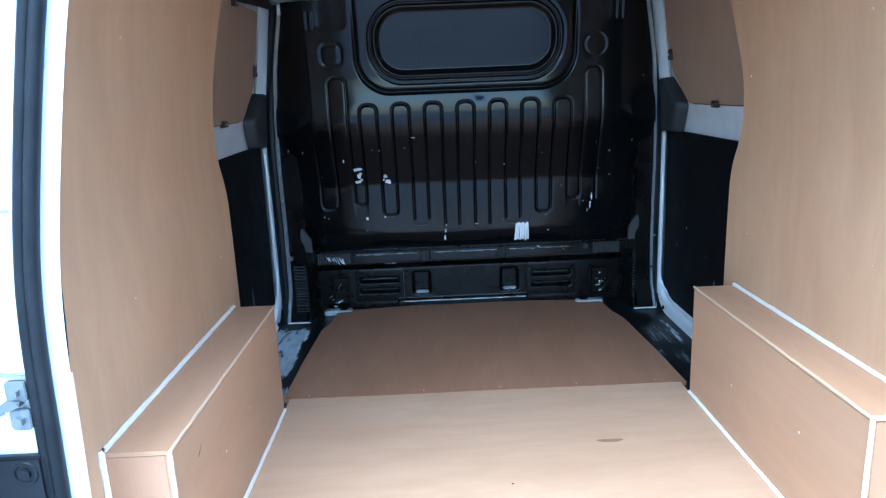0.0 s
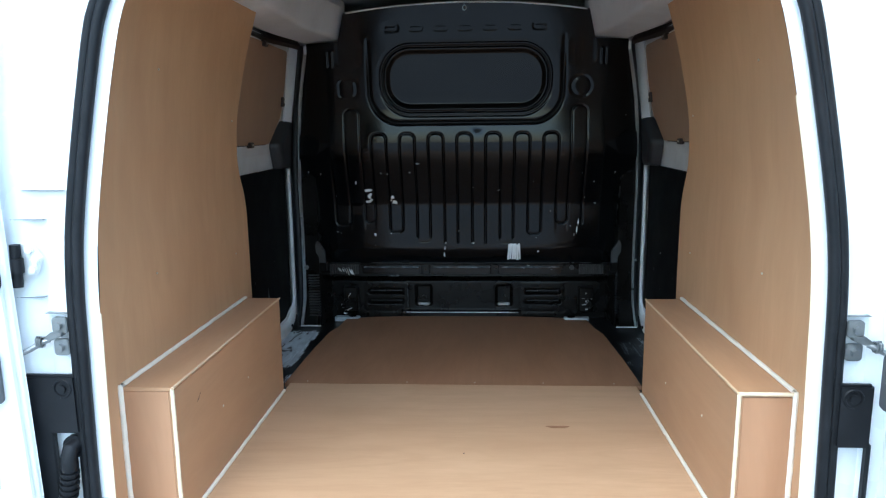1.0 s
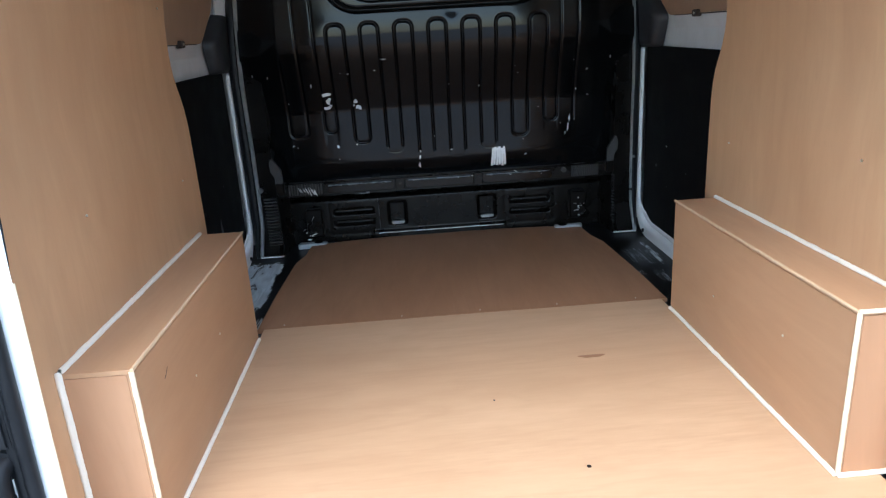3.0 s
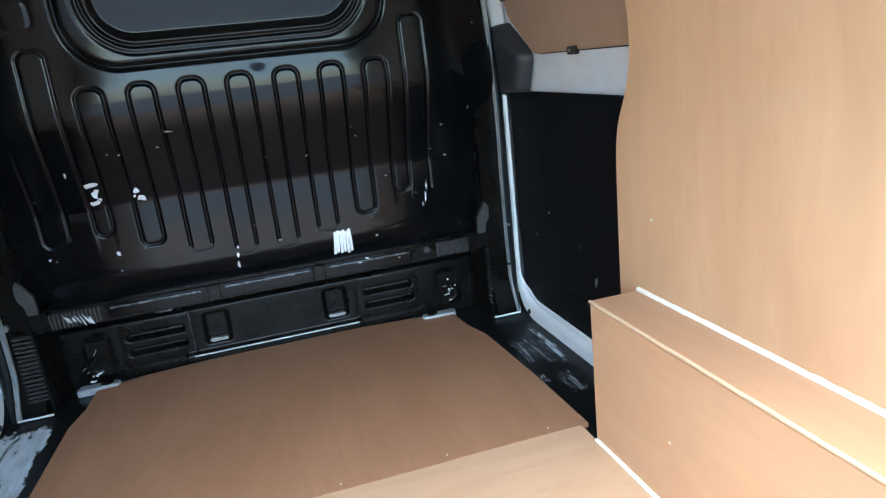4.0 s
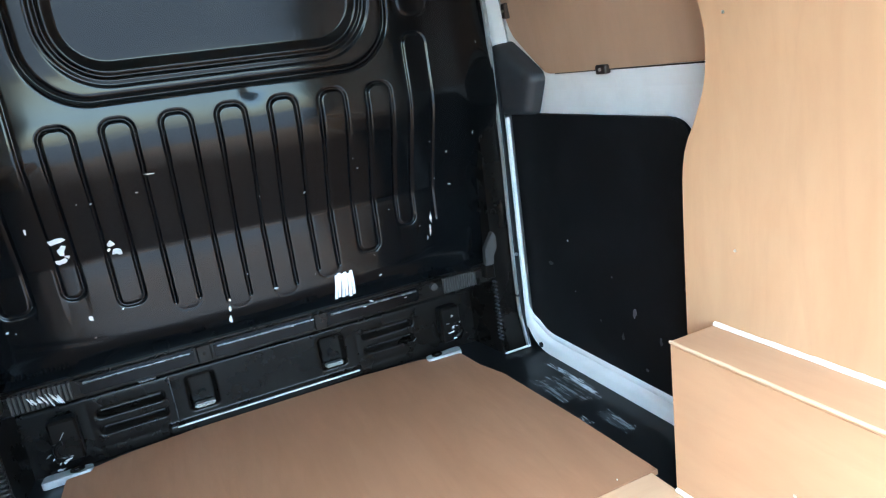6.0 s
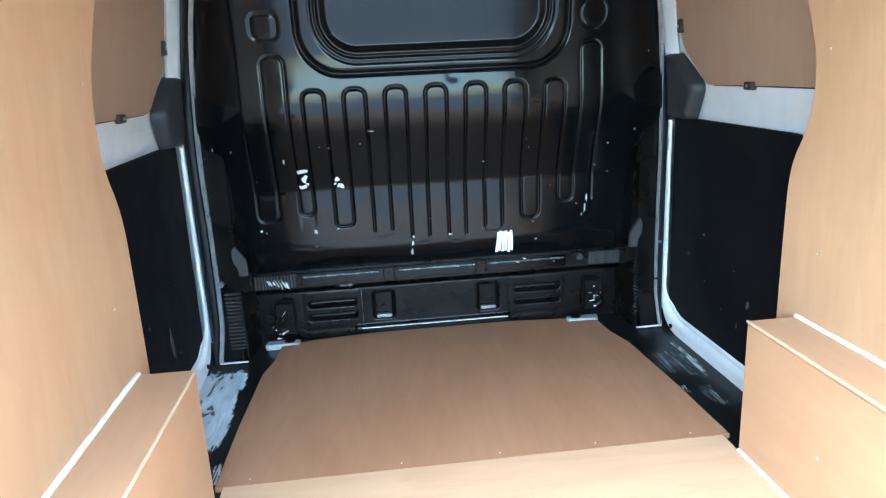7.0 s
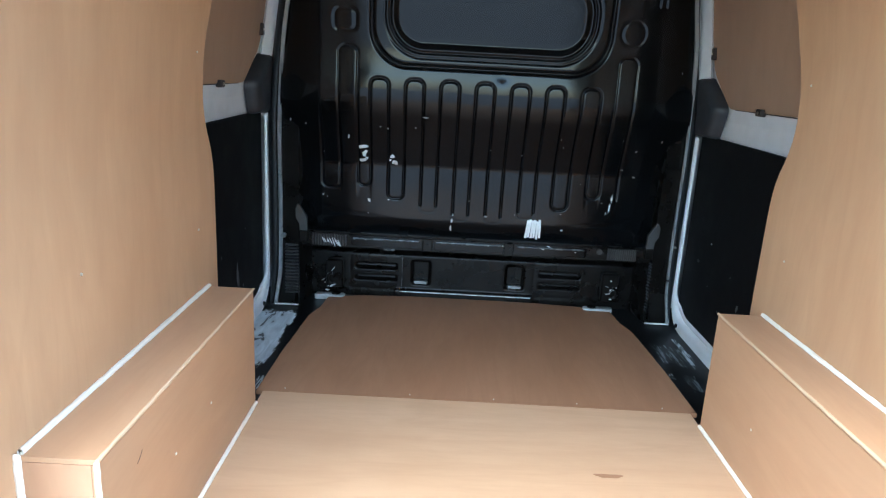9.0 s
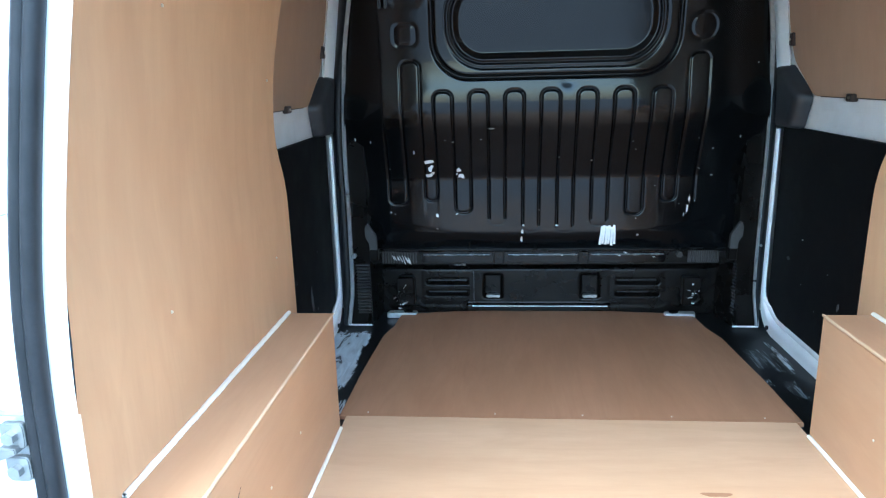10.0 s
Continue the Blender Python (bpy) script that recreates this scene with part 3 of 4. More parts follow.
    for cx, cz, wide, deep in ((0.05, 0.905, 0.026, 0.003), (0.02, 1.13, 0.05, 0.003), (-0.20, 0.70, 0.10, 0.003), (0.30, 0.62, 0.12, 0.003)):
        y = y + deep * np.exp(-((x - cx) ** 2 + (z - cz) ** 2) / wide ** 2)
    return y


def bulkhead_y(x, z):
    """The pressed sheet as it hangs: drawn to the rear over the beam, held at its side edges."""
    return pressed_y(x, z - 0.006) - (0.002 + 0.020 * smooth_step(0.285, 0.36, z) + 0.010 * smooth_step(0.60, 0.90, z)) * (1 - smooth_step(0.60, 0.75, np.abs(x)))


bulk_half = curve_of([(0.0, 0.778), (0.06, 0.768), (0.13, 0.759), (0.40, 0.756), (0.73, 0.757), (1.0, 0.735), (1.25, 0.690), (1.43, 0.660)])


def grid_mesh(name, xs, zs, fn, keep, material, parent, label=""):
    """A pressed sheet as a fine grid."""
    nx, nz = len(xs), len(zs)
    Z, U = np.meshgrid(zs, xs, indexing="ij")
    X = U * np.array([bulk_half(z) for z in zs])[:, None] if fn is bulkhead_y else U
    Y = fn(X, Z)
    base = place_of(parent)
    verts = np.stack([X - base.x, Y - base.y, Z - base.z], -1).reshape(-1, 3)
    i, j = np.meshgrid(np.arange(nz - 1), np.arange(nx - 1), indexing="ij")
    a = (i * nx + j).ravel()
    ok = keep((X[:-1, :-1] + X[1:, 1:]) / 2, (Z[:-1, :-1] + Z[1:, 1:]) / 2).ravel()
    faces = np.stack([a, a + 1, a + nx + 1, a + nx], -1)[ok]
    me = bpy.data.meshes.new(name)
    me.from_pydata(verts.tolist(), [], faces.tolist())
    me.polygons.foreach_set("use_smooth", [True] * len(me.polygons))
    me.materials.append(material)
    me.update()
    ob = new(name, me)
    ob.parent = parent
    thick = ob.modifiers.new("thick", "SOLIDIFY")
    thick.thickness, thick.offset = 0.003, -1.0
    if label:
        tagged(ob, label)
    return ob


def shard(x, z, w, h, seed, y=None, lift=0.0012, turn=0.0):
    """A ragged scrape or chip lying on the sheet."""
    rng = random.Random(seed)
    bm = bmesh.new()
    n = 9
    ring = []
    for k in range(n):
        a = 2 * math.pi * k / n
        r = 0.25 + 0.75 * rng.random()
        du, dv = w / 2 * r * math.cos(a), h / 2 * r * math.sin(a)
        px, pz = x + du * math.cos(turn) - dv * math.sin(turn), z + du * math.sin(turn) + dv * math.cos(turn)
        ring.append((px, pz))
    top = [bm.verts.new((px, (float(bulkhead_y(np.float64(px), np.float64(pz))) if y is None else y) - lift, pz)) for px, pz in ring]
    bot = [bm.verts.new(v.co + Vector((0, 0.003, 0))) for v in top]
    bm.faces.new(top)
    bm.faces.new(bot)
    for k in range(n):
        bm.faces.new((top[k], top[(k + 1) % n], bot[(k + 1) % n], bot[k]))
    return bm


def lower_y(x, z):
    """The recessed kick panel under the beam, with slots and cups."""
    y = 1.018 + 0.0 * x
    for cx, w in ((-0.401, 0.086), (0.366, 0.086)):
        for cz in (0.118, 0.068):
            d = rounded_distance(x, z, cx, cz, w, 0.011, 0.008)
            y = y + 0.034 * (1 - smooth_step(-0.004, 0.003, d))
        d = rounded_distance(x, z, cx, 0.095, w + 0.022, 0.075, 0.012)
        y = y + 0.0012 * np.exp(-(d / 0.007) ** 2)
    for cx in (-0.214, 0.178):
        d = rounded_distance(x, z, cx, 0.098, 0.040, 0.052, 0.012)
        y = y + 0.024 * (1 - smooth_step(-0.010, 0.004, d))
    y = y - 0.012 * (1 - smooth_step(0.020, 0.028, z)) * (np.abs(x + 0.03) < 0.29)
    y = y + 0.030 * smooth_step(0.168, 0.190, z)
    return y


def bulkhead():
    root = thing("bulkhead", (0, 0.93, FLOOR_STEEL_Z), "glossy black pressed steel bulkhead with vertical ribs and scraped paint", "bulkhead")
    grid_mesh("ribbed_sheet", np.linspace(-1, 1, 681), np.linspace(0.285, 1.425, 461), bulkhead_y,
              lambda X, Z: ~((Z > 1.27) & (np.abs(X) > 0.545 - 0.25 * (Z - 1.27))) & (Z < 1.424 - 0.14 * X ** 2), BLACK, root, "ribbed glossy black sheet with a blanked window")
    grid_mesh("kick_panel", np.linspace(-0.70, 0.70, 351), np.linspace(-0.014, 0.25, 67), lower_y, lambda X, Z: X < 9, BLACK_LOW, root, "black kick panel with slots")
    part("beam", a_box(-0.70, 0.70, 0.880, 0.990, 0.228, 0.286, bevel=0.008, segments=3), BLACK_LOW, root, smooth=False)
    for x0, x1 in ((-0.49, -0.215), (-0.165, 0.108), (0.150, 0.435)):
        part("beam_plate", a_box(x0, x1, 0.872, 0.884, 0.238, 0.279, bevel=0.005, segments=2), BLACK, root)
        # pale bead stands in for the glint on the plate's upper edge
        part("beam_bead", rod(bmesh.new(), (x0 + 0.010, 0.8715, 0.270), (x1 - 0.010, 0.8715, 0.270), 0.0036, 10), GLINT_AND_WEAR, root, "worn edge with a painted glint", smooth=True)
    for x in (-0.190, 0.129):
        block = part("beam_block", a_box(x - 0.019, x + 0.019, 0.868, 0.886, 0.234, 0.283, bevel=0.003), BLACK_LOW, root)
        part("bolt", rod(bmesh.new(), (x, 0.8645, 0.262), (x, 0.870, 0.262), 0.005, 10), BLACK, block)
    for x0, x1, n in ((-0.645, -0.505, 13), (0.516, 0.630, 14)):
        for k in range(n):
            x = x0 + (x1 - x0) * (k + 0.5) / n
            part("crimp", a_box(x - 0.0028, x + 0.0028, 0.8705, 0.884, 0.236, 0.282, bevel=0.0012), GUSSET, root)
    # thin bright bar paints the highlight that runs along the glossy lip
    part("sill_lip", a_box(-0.300, 0.248, 0.999, 1.007, 0.016, 0.0195, bevel=0.0015), BARE_AND_GLINT, root, "lip edge with its highlight painted bright")
    for x in (-0.214, 0.178):
        cup = part("cup_ledge", a_box(x - 0.029, x + 0.029, 1.012, 1.038, 0.050, 0.062, bevel=0.004, segments=2), STEEL, root, "scraped bright ledge")
        part("bolt", rod(bmesh.new(), (x, 1.024, 0.085), (x, 1.042, 0.085), 0.012, 6), BLACK_LOW, cup)
    for s, side in SIDES:
        def corner(u, v):
            z = -0.012 + 1.262 * u
            half = bulk_half(z)
            shift = -0.055 * smooth_step(0.75, 1.27, z)
            k = v * 5
            if k <= 1:
                return (s * (half - 0.076 + 0.008 * k), 0.930 - 0.072 * k + shift, z)
            return (s * (half - 0.068 + 0.068 * (k - 1) / 4), 0.858 + 0.007 * (k - 1) / 4 + shift, z)
        part("corner_panel", sheet(corner, 40, 5, lambda u, v: (0, 0.006, 0)), BLACK_LOW, root, "plain black side column")

        def reveal(u, v):
            return (s * (0.688 - 0.02 * v), 0.864 + 0.15 * v, -0.012 + 0.31 * u)
        part("corner_return", sheet(reveal, 4, 4, lambda u, v: (s * 0.006, 0, 0)), BLACK_LOW, root)
        for k in range(16):
            z = 0.040 + 0.0128 * k
            if s < 0:
                part("crimp", a_box(-0.742, -0.690, 0.846, 0.866, z, z + 0.0055, bevel=0.0015), GUSSET, root)
            else:
                part("crimp", a_box(0.681, 0.690, 0.847, 0.870, z, z + 0.005, bevel=0.0015), PLASTIC, root)
        gus = [(s * 0.690, 0.402), (s * 0.700, 0.380), (s * 0.699, 0.345), (s * 0.686, 0.325), (s * 0.683, 0.297), (s * 0.655, 0.297), (s * 0.657, 0.350)]
        part("gusset", prism(rounded(gus, 0.005, 3), 1, 0.842, 0.862, 0.002), GUSSET, root, "dark grey corner gusset")

        part("end_bracket", a_box(s * 0.655, s * 0.688, 0.850, 0.885, 0.250, 0.296, bevel=0.004), BLACK_LOW, root)

        def flange(u, v):
            z = z0 + (z1 - z0) * u
            return (s * (bulk_half(z) - 0.004 + 0.015 * v), 0.845 + 0.010 * v - 0.055 * smooth_step(0.75, 1.27, z), z)
        split = 0.513 if s < 0 else 0.171
        for z0, z1 in ((-0.008, split - 0.005), (split + 0.005, 1.254)):
            part("edge_flange", sheet(flange, 40, 3, lambda u, v: (0, 0.012, 0)), FLANGE, root, "pale grey metal flange along the edge")
        part("foot_seam", a_box(s * 0.690, s * 0.785, 0.846, 0.852, -0.0115, -0.006, bevel=0.001), WHITE_IN, root, "thin white seam at the foot")
        part("seam_tab", a_box(s * 0.688, s * 0.700, 0.780, 0.800, 1.225, 1.262, bevel=0.003), WHITE_IN, root)
        bm = a_box(s * 0.568 - 0.035, s * 0.568 + 0.035, 0.970, 1.012, 0.03, 0.15, bevel=0.006)
        bracket = part("foot_bracket", bm, BLACK_LOW, root)
        chance = random.Random(60 + s)
        hook = [(s * (0.575 + 0.020 * math.cos(a)), 0.960 - 0.006 * math.sin(a), 0.072 + 0.024 * math.sin(a)) for a in (-1.9 + 0.32 * k for k in range(12))]
        part("lashing_eye", tube(bmesh.new(), hook, 0.0062, 8), BLACK_LOW, bracket, smooth=True)
        for k in range(9):
            part("paint_chip", shard(s * 0.575 + chance.gauss(0, 0.013), 0.070 + chance.gauss(0, 0.020), chance.uniform(0.010, 0.030), chance.uniform(0.004, 0.012), 40 + k, 0.9535 if k < 5 else 0.9695, turn=chance.uniform(-0.3, 1.2)),
                 BARE_AND_GLINT if k < 6 else STEEL, bracket)
    rng = random.Random(5)
    chips = [(-0.450, 0.624, 0.052, 0.024), (-0.442, 0.598, 0.034, 0.034), (-0.450, 0.572, 0.030, 0.026), (-0.434, 0.580, 0.020, 0.014), (-0.338, 0.594, 0.030, 0.024), (-0.328, 0.566, 0.028, 0.024), (-0.346, 0.576, 0.012, 0.012),
             (0.509, 0.470, 0.013, 0.050), (0.503, 0.437, 0.010, 0.048), (0.492, 0.414, 0.006, 0.020), (-0.100, 0.352, 0.010, 0.030), (-0.104, 0.318, 0.014, 0.034), (-0.098, 0.376, 0.012, 0.010), (-0.424, 0.415, 0.020, 0.020),
             (-0.500, 0.66, 0.010, 0.018), (-0.217, 0.745, 0.028, 0.005), (0.03, 0.375, 0.022, 0.007), (0.33, 0.335, 0.012, 0.010), (-0.60, 0.43, 0.012, 0.010),
             (-0.66, 0.70, 0.004, 0.016), (-0.72, 0.71, 0.004, 0.012), (0.57, 0.66, 0.010, 0.006), (0.58, 0.56, 0.012, 0.006), (0.66, 0.70, 0.004, 0.014), (0.695, 0.95, 0.004, 0.008)]
    for k in range(20):
        chips.append((rng.uniform(-0.60, 0.60), rng.uniform(0.34, 0.72), rng.uniform(0.004, 0.012), rng.uniform(0.0015, 0.004)))
    for k, (x, z, w, h) in enumerate(chips):
        part("paint_chip", shard(x, z + 0.006, w, h, k, turn=rng.uniform(-0.7, 0.7) if w < 0.013 and h < 0.006 else 0.0), BARE_AND_GLINT, root)
    for k in range(13):
        x = -0.601 + 0.0056 * k
        part("paint_chip", shard(x + 0.004 * rng.random(), 0.2575 - 0.0009 * k + rng.uniform(-0.004, 0.004), rng.uniform(0.003, 0.0065), rng.uniform(0.026, 0.046), 80 + k, 0.8695, turn=rng.uniform(0.25, 0.55)), BARE_AND_GLINT, root)
    for k in range(7):
        part("paint_chip", shard(rng.uniform(-0.48, 0.43), rng.uniform(0.236, 0.282), rng.uniform(0.004, 0.018), rng.uniform(0.002, 0.004), 120 + k, 0.8705), BARE_AND_GLINT, root)
    part("bolt", rod(bmesh.new(), (0.484, 0.866, 0.268), (0.484, 0.884, 0.268), 0.011, 10), GUSSET, root)
    part("bolt", rod(bmesh.new(), (0.766, 0.842, 0.308), (0.766, 0.858, 0.308), 0.005, 10), STEEL, root, "bright bolt head")
    part("panel_joint", a_box(-0.2945, -0.2915, 1.0145, 1.020, 0.020, 0.170, bevel=0.0008), GLINT_AND_WEAR, root)
    part("panel_joint", a_box(-0.362, -0.318, 0.882, 0.892, 0.2235, 0.2300, bevel=0.001), GLINT_AND_WEAR, root, "scraped ledge under the beam")
    bolt = rod(bmesh.new(), (-0.748, 0.846, 0.272), (-0.748, 0.858, 0.272), 0.010, 12)
    part("bolt", bolt, STEEL, root, "bright bolt head")
    seam = [(x, float(bulkhead_y(np.float64(x), np.float64(1.421 - 0.14 * x * x))) - 0.002, 1.421 - 0.14 * x * x) for x in (-0.505 + 1.01 * k / 30 for k in range(31))]
    part("top_seam", tube(bmesh.new(), seam, 0.0034, 6), WHITE_IN, root, "thin white seam along the top edge", smooth=True)
    ring = bmesh.new()
    tube(ring, [(0.008 * math.cos(a) - 0.002, float(bulkhead_y(np.float64(0.0), np.float64(1.40))) - 0.003, 1.398 + 0.010 * math.sin(a)) for a in (k * math.pi / 8 for k in range(17))], 0.0022, 6)
    part("ring", ring, WHITE_IN, root, "small white ring", smooth=True)
    # the torn paper label left on the sheet, in strips
    label = thing("torn_label", (0.223, 0.88, 0.29), "torn white paper label stuck on the black bulkhead", "label")
    rng = random.Random(11)
    for k in range(6):
        x0, x1 = 0.193 + 0.0088 * k, 0.193 + 0.0088 * (k + 1) - (0.0006 if k % 2 else -0.0004)
        spread = (k - 2.5) * 0.0022
        top, low = 0.377 + rng.uniform(-0.004, 0.003), 0.299 + rng.uniform(-0.005, 0.005)
        bm = bmesh.new()
        rows = []
        for i in range(7):
            z = low + (top - low) * i / 6
            sp = spread * (1 - i / 6)
            rows.append([bm.verts.new((x + sp, float(bulkhead_y(np.float64(x + sp), np.float64(z))) - 0.0022 - 0.0010 * rng.random(), z)) for x in (x0 - 0.0002, x1 + 0.0002)])
        for a, b in zip(rows, rows[1:]):
            bm.faces.new((a[0], a[1], b[1], b[0]))
        part("paper_strip", bm, PAPER, label)

    for ob in (root, label):
        ob.location += Vector((0.008, -0.017, 0))


bulkhead()


# ---- floor fittings before the bulkhead ----
def tie_plate(x, y, turn):
    root = thing("tie_down_plate", (x, y, FLOOR_STEEL_Z), "pale steel tie-down plate with a dark ring at the bulkhead foot", "tie-down plate", "tie-down plates")
    m = Matrix.Translation((x, y, 0)) @ Matrix.Rotation(radians(turn), 4, "Z")
    bm = prism(rounded([(-0.062, -0.016), (0.060, -0.022), (0.068, 0.012), (-0.050, 0.026)], 0.012, 4), 2, -0.014, 0.006, 0.002)
    bmesh.ops.transform(bm, matrix=m, verts=bm.verts)
    part("plate", bm, FLANGE, root)
    bm = bmesh.new()
    tube(bm, [m @ Vector((0.028 + 0.015 * math.cos(a), -0.002 + 0.010 * math.sin(a), 0.009)) for a in (k * math.pi / 10 for k in range(21))], 0.0042, 6)
    part("ring", bm, BLACK_LOW, root, smooth=True)


tie_plate(-0.580, 0.945, 5)
tie_plate(0.535, 0.945, 185)


# ---- sliding doors ----
def door_lean(x, z):
    return x - max(0.0, z - 0.80) * 0.135


def leaning(bm, s):
    for v in bm.verts:
        v.co.x -= s * max(0.0, v.co.z - 0.80) * 0.135
    return bm


def clip(parent, s, x, y, z, upright):
    a, b = (0.011, 0.021) if upright else (0.020, 0.011)
    body = part("clip", a_box(s * (x - 0.012), s * (x + 0.006), y - a, y + a, z - b, z + b, bevel=0.003), BROWN_CLIP, parent, "dark brown plastic clip")
    part("screw", rod(bmesh.new(), (s * (x - 0.0145), y, z), (s * (x - 0.011), y, z), 0.0042, 10), SCREW, body)


def sliding_door(s):
    root = thing("sliding_door", (s * 0.85, 0.42, -0.016), "closed white sliding door with a black lining and a plywood window board", "sliding door", "sliding doors")
    low_skin = rounded([(-0.12, -0.015), (0.915, -0.015), (0.935, 0.70), (0.935, 0.80), (-0.12, 0.80)], [0, 0.08, 0.05, 0, 0], 6)
    part("door_skin", prism(low_skin, 0, s * 0.8455, s * 0.870), WHITE_IN, root)
    high_skin = rounded([(-0.12, 0.80), (0.935, 0.80), (0.935, 1.275), (-0.12, 1.275)], [0, 0, 0.05, 0], 6)
    part("door_skin", leaning(prism(high_skin, 0, s * 0.8455, s * 0.870), s), WHITE_IN, root)
    lining = rounded([(0.075, 0.040), (0.70, 0.040), (0.885, 0.040), (0.892, 0.738), (0.172, 0.733), (0.150, 0.60)], [0, 0, 0.07, 0.01, 0.085, 0], 8)
    lin = part("lining_board", prism(lining, 0, s * 0.829, s * 0.845, 0.002), LINING, root, "black lining board with light scuffs")
    rng = random.Random(3 + s)
    # place, half sizes and tone of each rub mark
    bright, dim = GREY_PLASTIC, PLASTIC
    spots = ([(0.377, 0.232, 0.010, 0.016, bright), (0.745, 0.289, 0.016, 0.008, dim), (0.649, 0.377, 0.004, 0.004, BARE_AND_GLINT), (0.630, 0.227, 0.004, 0.003, bright), (0.285, 0.182, 0.007, 0.012, dim),
              (0.193, 0.340, 0.010, 0.012, dim), (0.341, 0.084, 0.006, 0.006, dim), (0.428, 0.151, 0.006, 0.014, dim), (0.46, 0.31, 0.003, 0.003, bright), (0.52, 0.17, 0.004, 0.006, dim)]
             if s > 0 else [(0.560, 0.200, 0.014, 0.052, bright), (0.575, 0.165, 0.009, 0.030, GUSSET), (0.622, 0.140, 0.004, 0.006, bright), (0.40, 0.30, 0.006, 0.008, dim), (0.66, 0.34, 0.004, 0.004, bright)])
    for y, z, a, b, tone in spots:
        pts = [(y + a * rng.uniform(0.45, 1.0) * math.cos(k * 0.6981), z + b * rng.uniform(0.45, 1.0) * math.sin(k * 0.6981)) for k in range(9)]
        part("scuff", prism(pts, 0, s * 0.8295, s * 0.8282), tone, lin)
    # the white frame down the leading edge and along the foot
    track = rounded([(0.886, 0.728), (0.883, 0.016), (-0.10, 0.013)], [0, 0.13, 0], 14)
    dense = []
    for a, b in zip(track, track[1:]):
        n = 10 if (Vector(a) - Vector(b)).length > 0.2 else 1
        dense += [tuple(Vector(a).lerp(Vector(b), k / n)) for k in range(n)]
    dense.append(track[-1])

    def frame_band(u, v):
        k = u * (len(dense) - 1)
        i = min(int(k), len(dense) - 2)
        p = Vector(dense[i]).lerp(Vector(dense[i + 1]), k - i)
        d = (Vector(dense[i + 1]) - Vector(dense[i])).normalized()
        normal = Vector((-d.y, d.x))
        low = smooth_step(0.0, 1.0, 1 - min(1.0, max(0.0, (p.y - 0.018) / 0.11)))
        half = 0.0075 + 0.0245 * low
        q = p + normal * half * (1 - 2 * v)
        step = smooth_step(0.55, 0.72, v)
        x = 0.803 + 0.007 * v + low * (0.004 + 0.016 * step) - 0.005 * math.exp(-((v - 0.86) / 0.10) ** 2)
        return (s * x, q.x, q.y)
    part("door_frame", sheet(frame_band, len(dense) - 1, 10, lambda u, v: (s * (0.005 + 0.013 * smooth_step(0.5, 0.7, u)), 0, 0)), WHITE_IN, root, smooth=True)
    part("drain_hole", rod(bmesh.new(), (s * 0.826, 0.812, 0.004), (s * 0.8035, 0.812, 0.004), 0.0085, 12), RUBBER, root)
    # rubber between the frame and the bulkhead seam

    def gasket(u, v):
        z = -0.012 + 1.28 * u
        inner = bulk_half(z) + 0.008
        outer = 0.800 - max(0, z - 0.80) * 0.13
        return (s * (inner * (1 - v) + outer * v), 0.862 + 0.020 * v - 0.012 * math.sin(math.pi * v) - 0.035 * smooth_step(0.75, 1.27, z) * (1 - v), z)
    part("rubber_seal", sheet(gasket, 50, 8, lambda u, v: (0, 0.02, 0)), RUBBER, root, smooth=True)

    def post(u, v):
        z = 0.745 + 0.53 * u
        x0 = 0.800 - max(0, z - 0.80) * 0.13
        return (s * (x0 + 0.028 * v), 0.895 - 0.055 * v, z)
    part("door_post", sheet(post, 14, 4, lambda u, v: (s * 0.01, 0.01, 0)), WHITE_IN, root, smooth=True)
    # plywood over the window
    board = rounded([(-0.10, 0.848), (0.690, 0.845), (0.828, 0.965), (0.872, 1.215), (0.835, 1.245), (-0.10, 1.245)], [0, 0.07, 0.10, 0.035, 0.03, 0], 8)
    wb = part("window_board", leaning(prism(board, 0, s * 0.838, s * 0.8445, 0.0008), s), PLY_DULL, root, "plywood board over the window")
    # dark solid strip in place of the shadow below the board's edge
    part("board_gap", a_box(s * 0.8375, s * 0.8452, -0.10, 0.655, 0.8425, 0.8458), BROWN_CLIP, wb, "dark strip painting the shadow gap under the board")
    for y, z, up in ((0.440, 0.846, False), (0.822, 1.028, True), (0.52, 1.240, False)):
        clip(wb, s, door_lean(0.838, z), y, z, up)
    # moulded latch cover
    cover = rounded([(0.950, 0.731), (0.746, 0.735), (0.694, 0.845), (0.838, 0.945), (0.950, 0.950)], [0.01, 0.025, 0.03, 0.04, 0.02], 6)
    bm = bmesh.new()
    rings = []
    for depth, grow in ((0.838, 1.0), (0.816, 0.985), (0.800, 0.95), (0.790, 0.87), (0.786, 0.70)):
        c = Vector((0.862, 0.842))
        rings.append([bm.verts.new((s * (depth - max(0, p[1] - 0.80) * 0.06), *(c + (Vector(p) - c) * grow))) for p in cover])
    n = len(cover)
    for a, b in zip(rings, rings[1:]):
        for k in range(n):
            bm.faces.new((a[k], a[(k + 1) % n], b[(k + 1) % n], b[k]))
    bm.faces.new(rings[0])
    bm.faces.new(rings[-1])
    lump = part("latch_cover", bm, PLASTIC, root, "dark grey moulded latch cover", smooth=True)
    part("cover_joint", prism([(0.735, 0.838), (0.80, 0.832), (0.90, 0.834), (0.90, 0.837), (0.80, 0.835), (0.735, 0.841)], 0, s * 0.7885, s * 0.7850), RUBBER, lump)
    root.location.y -= 0.025
    return root


for s_, side_ in SIDES:
    sliding_door(s_)


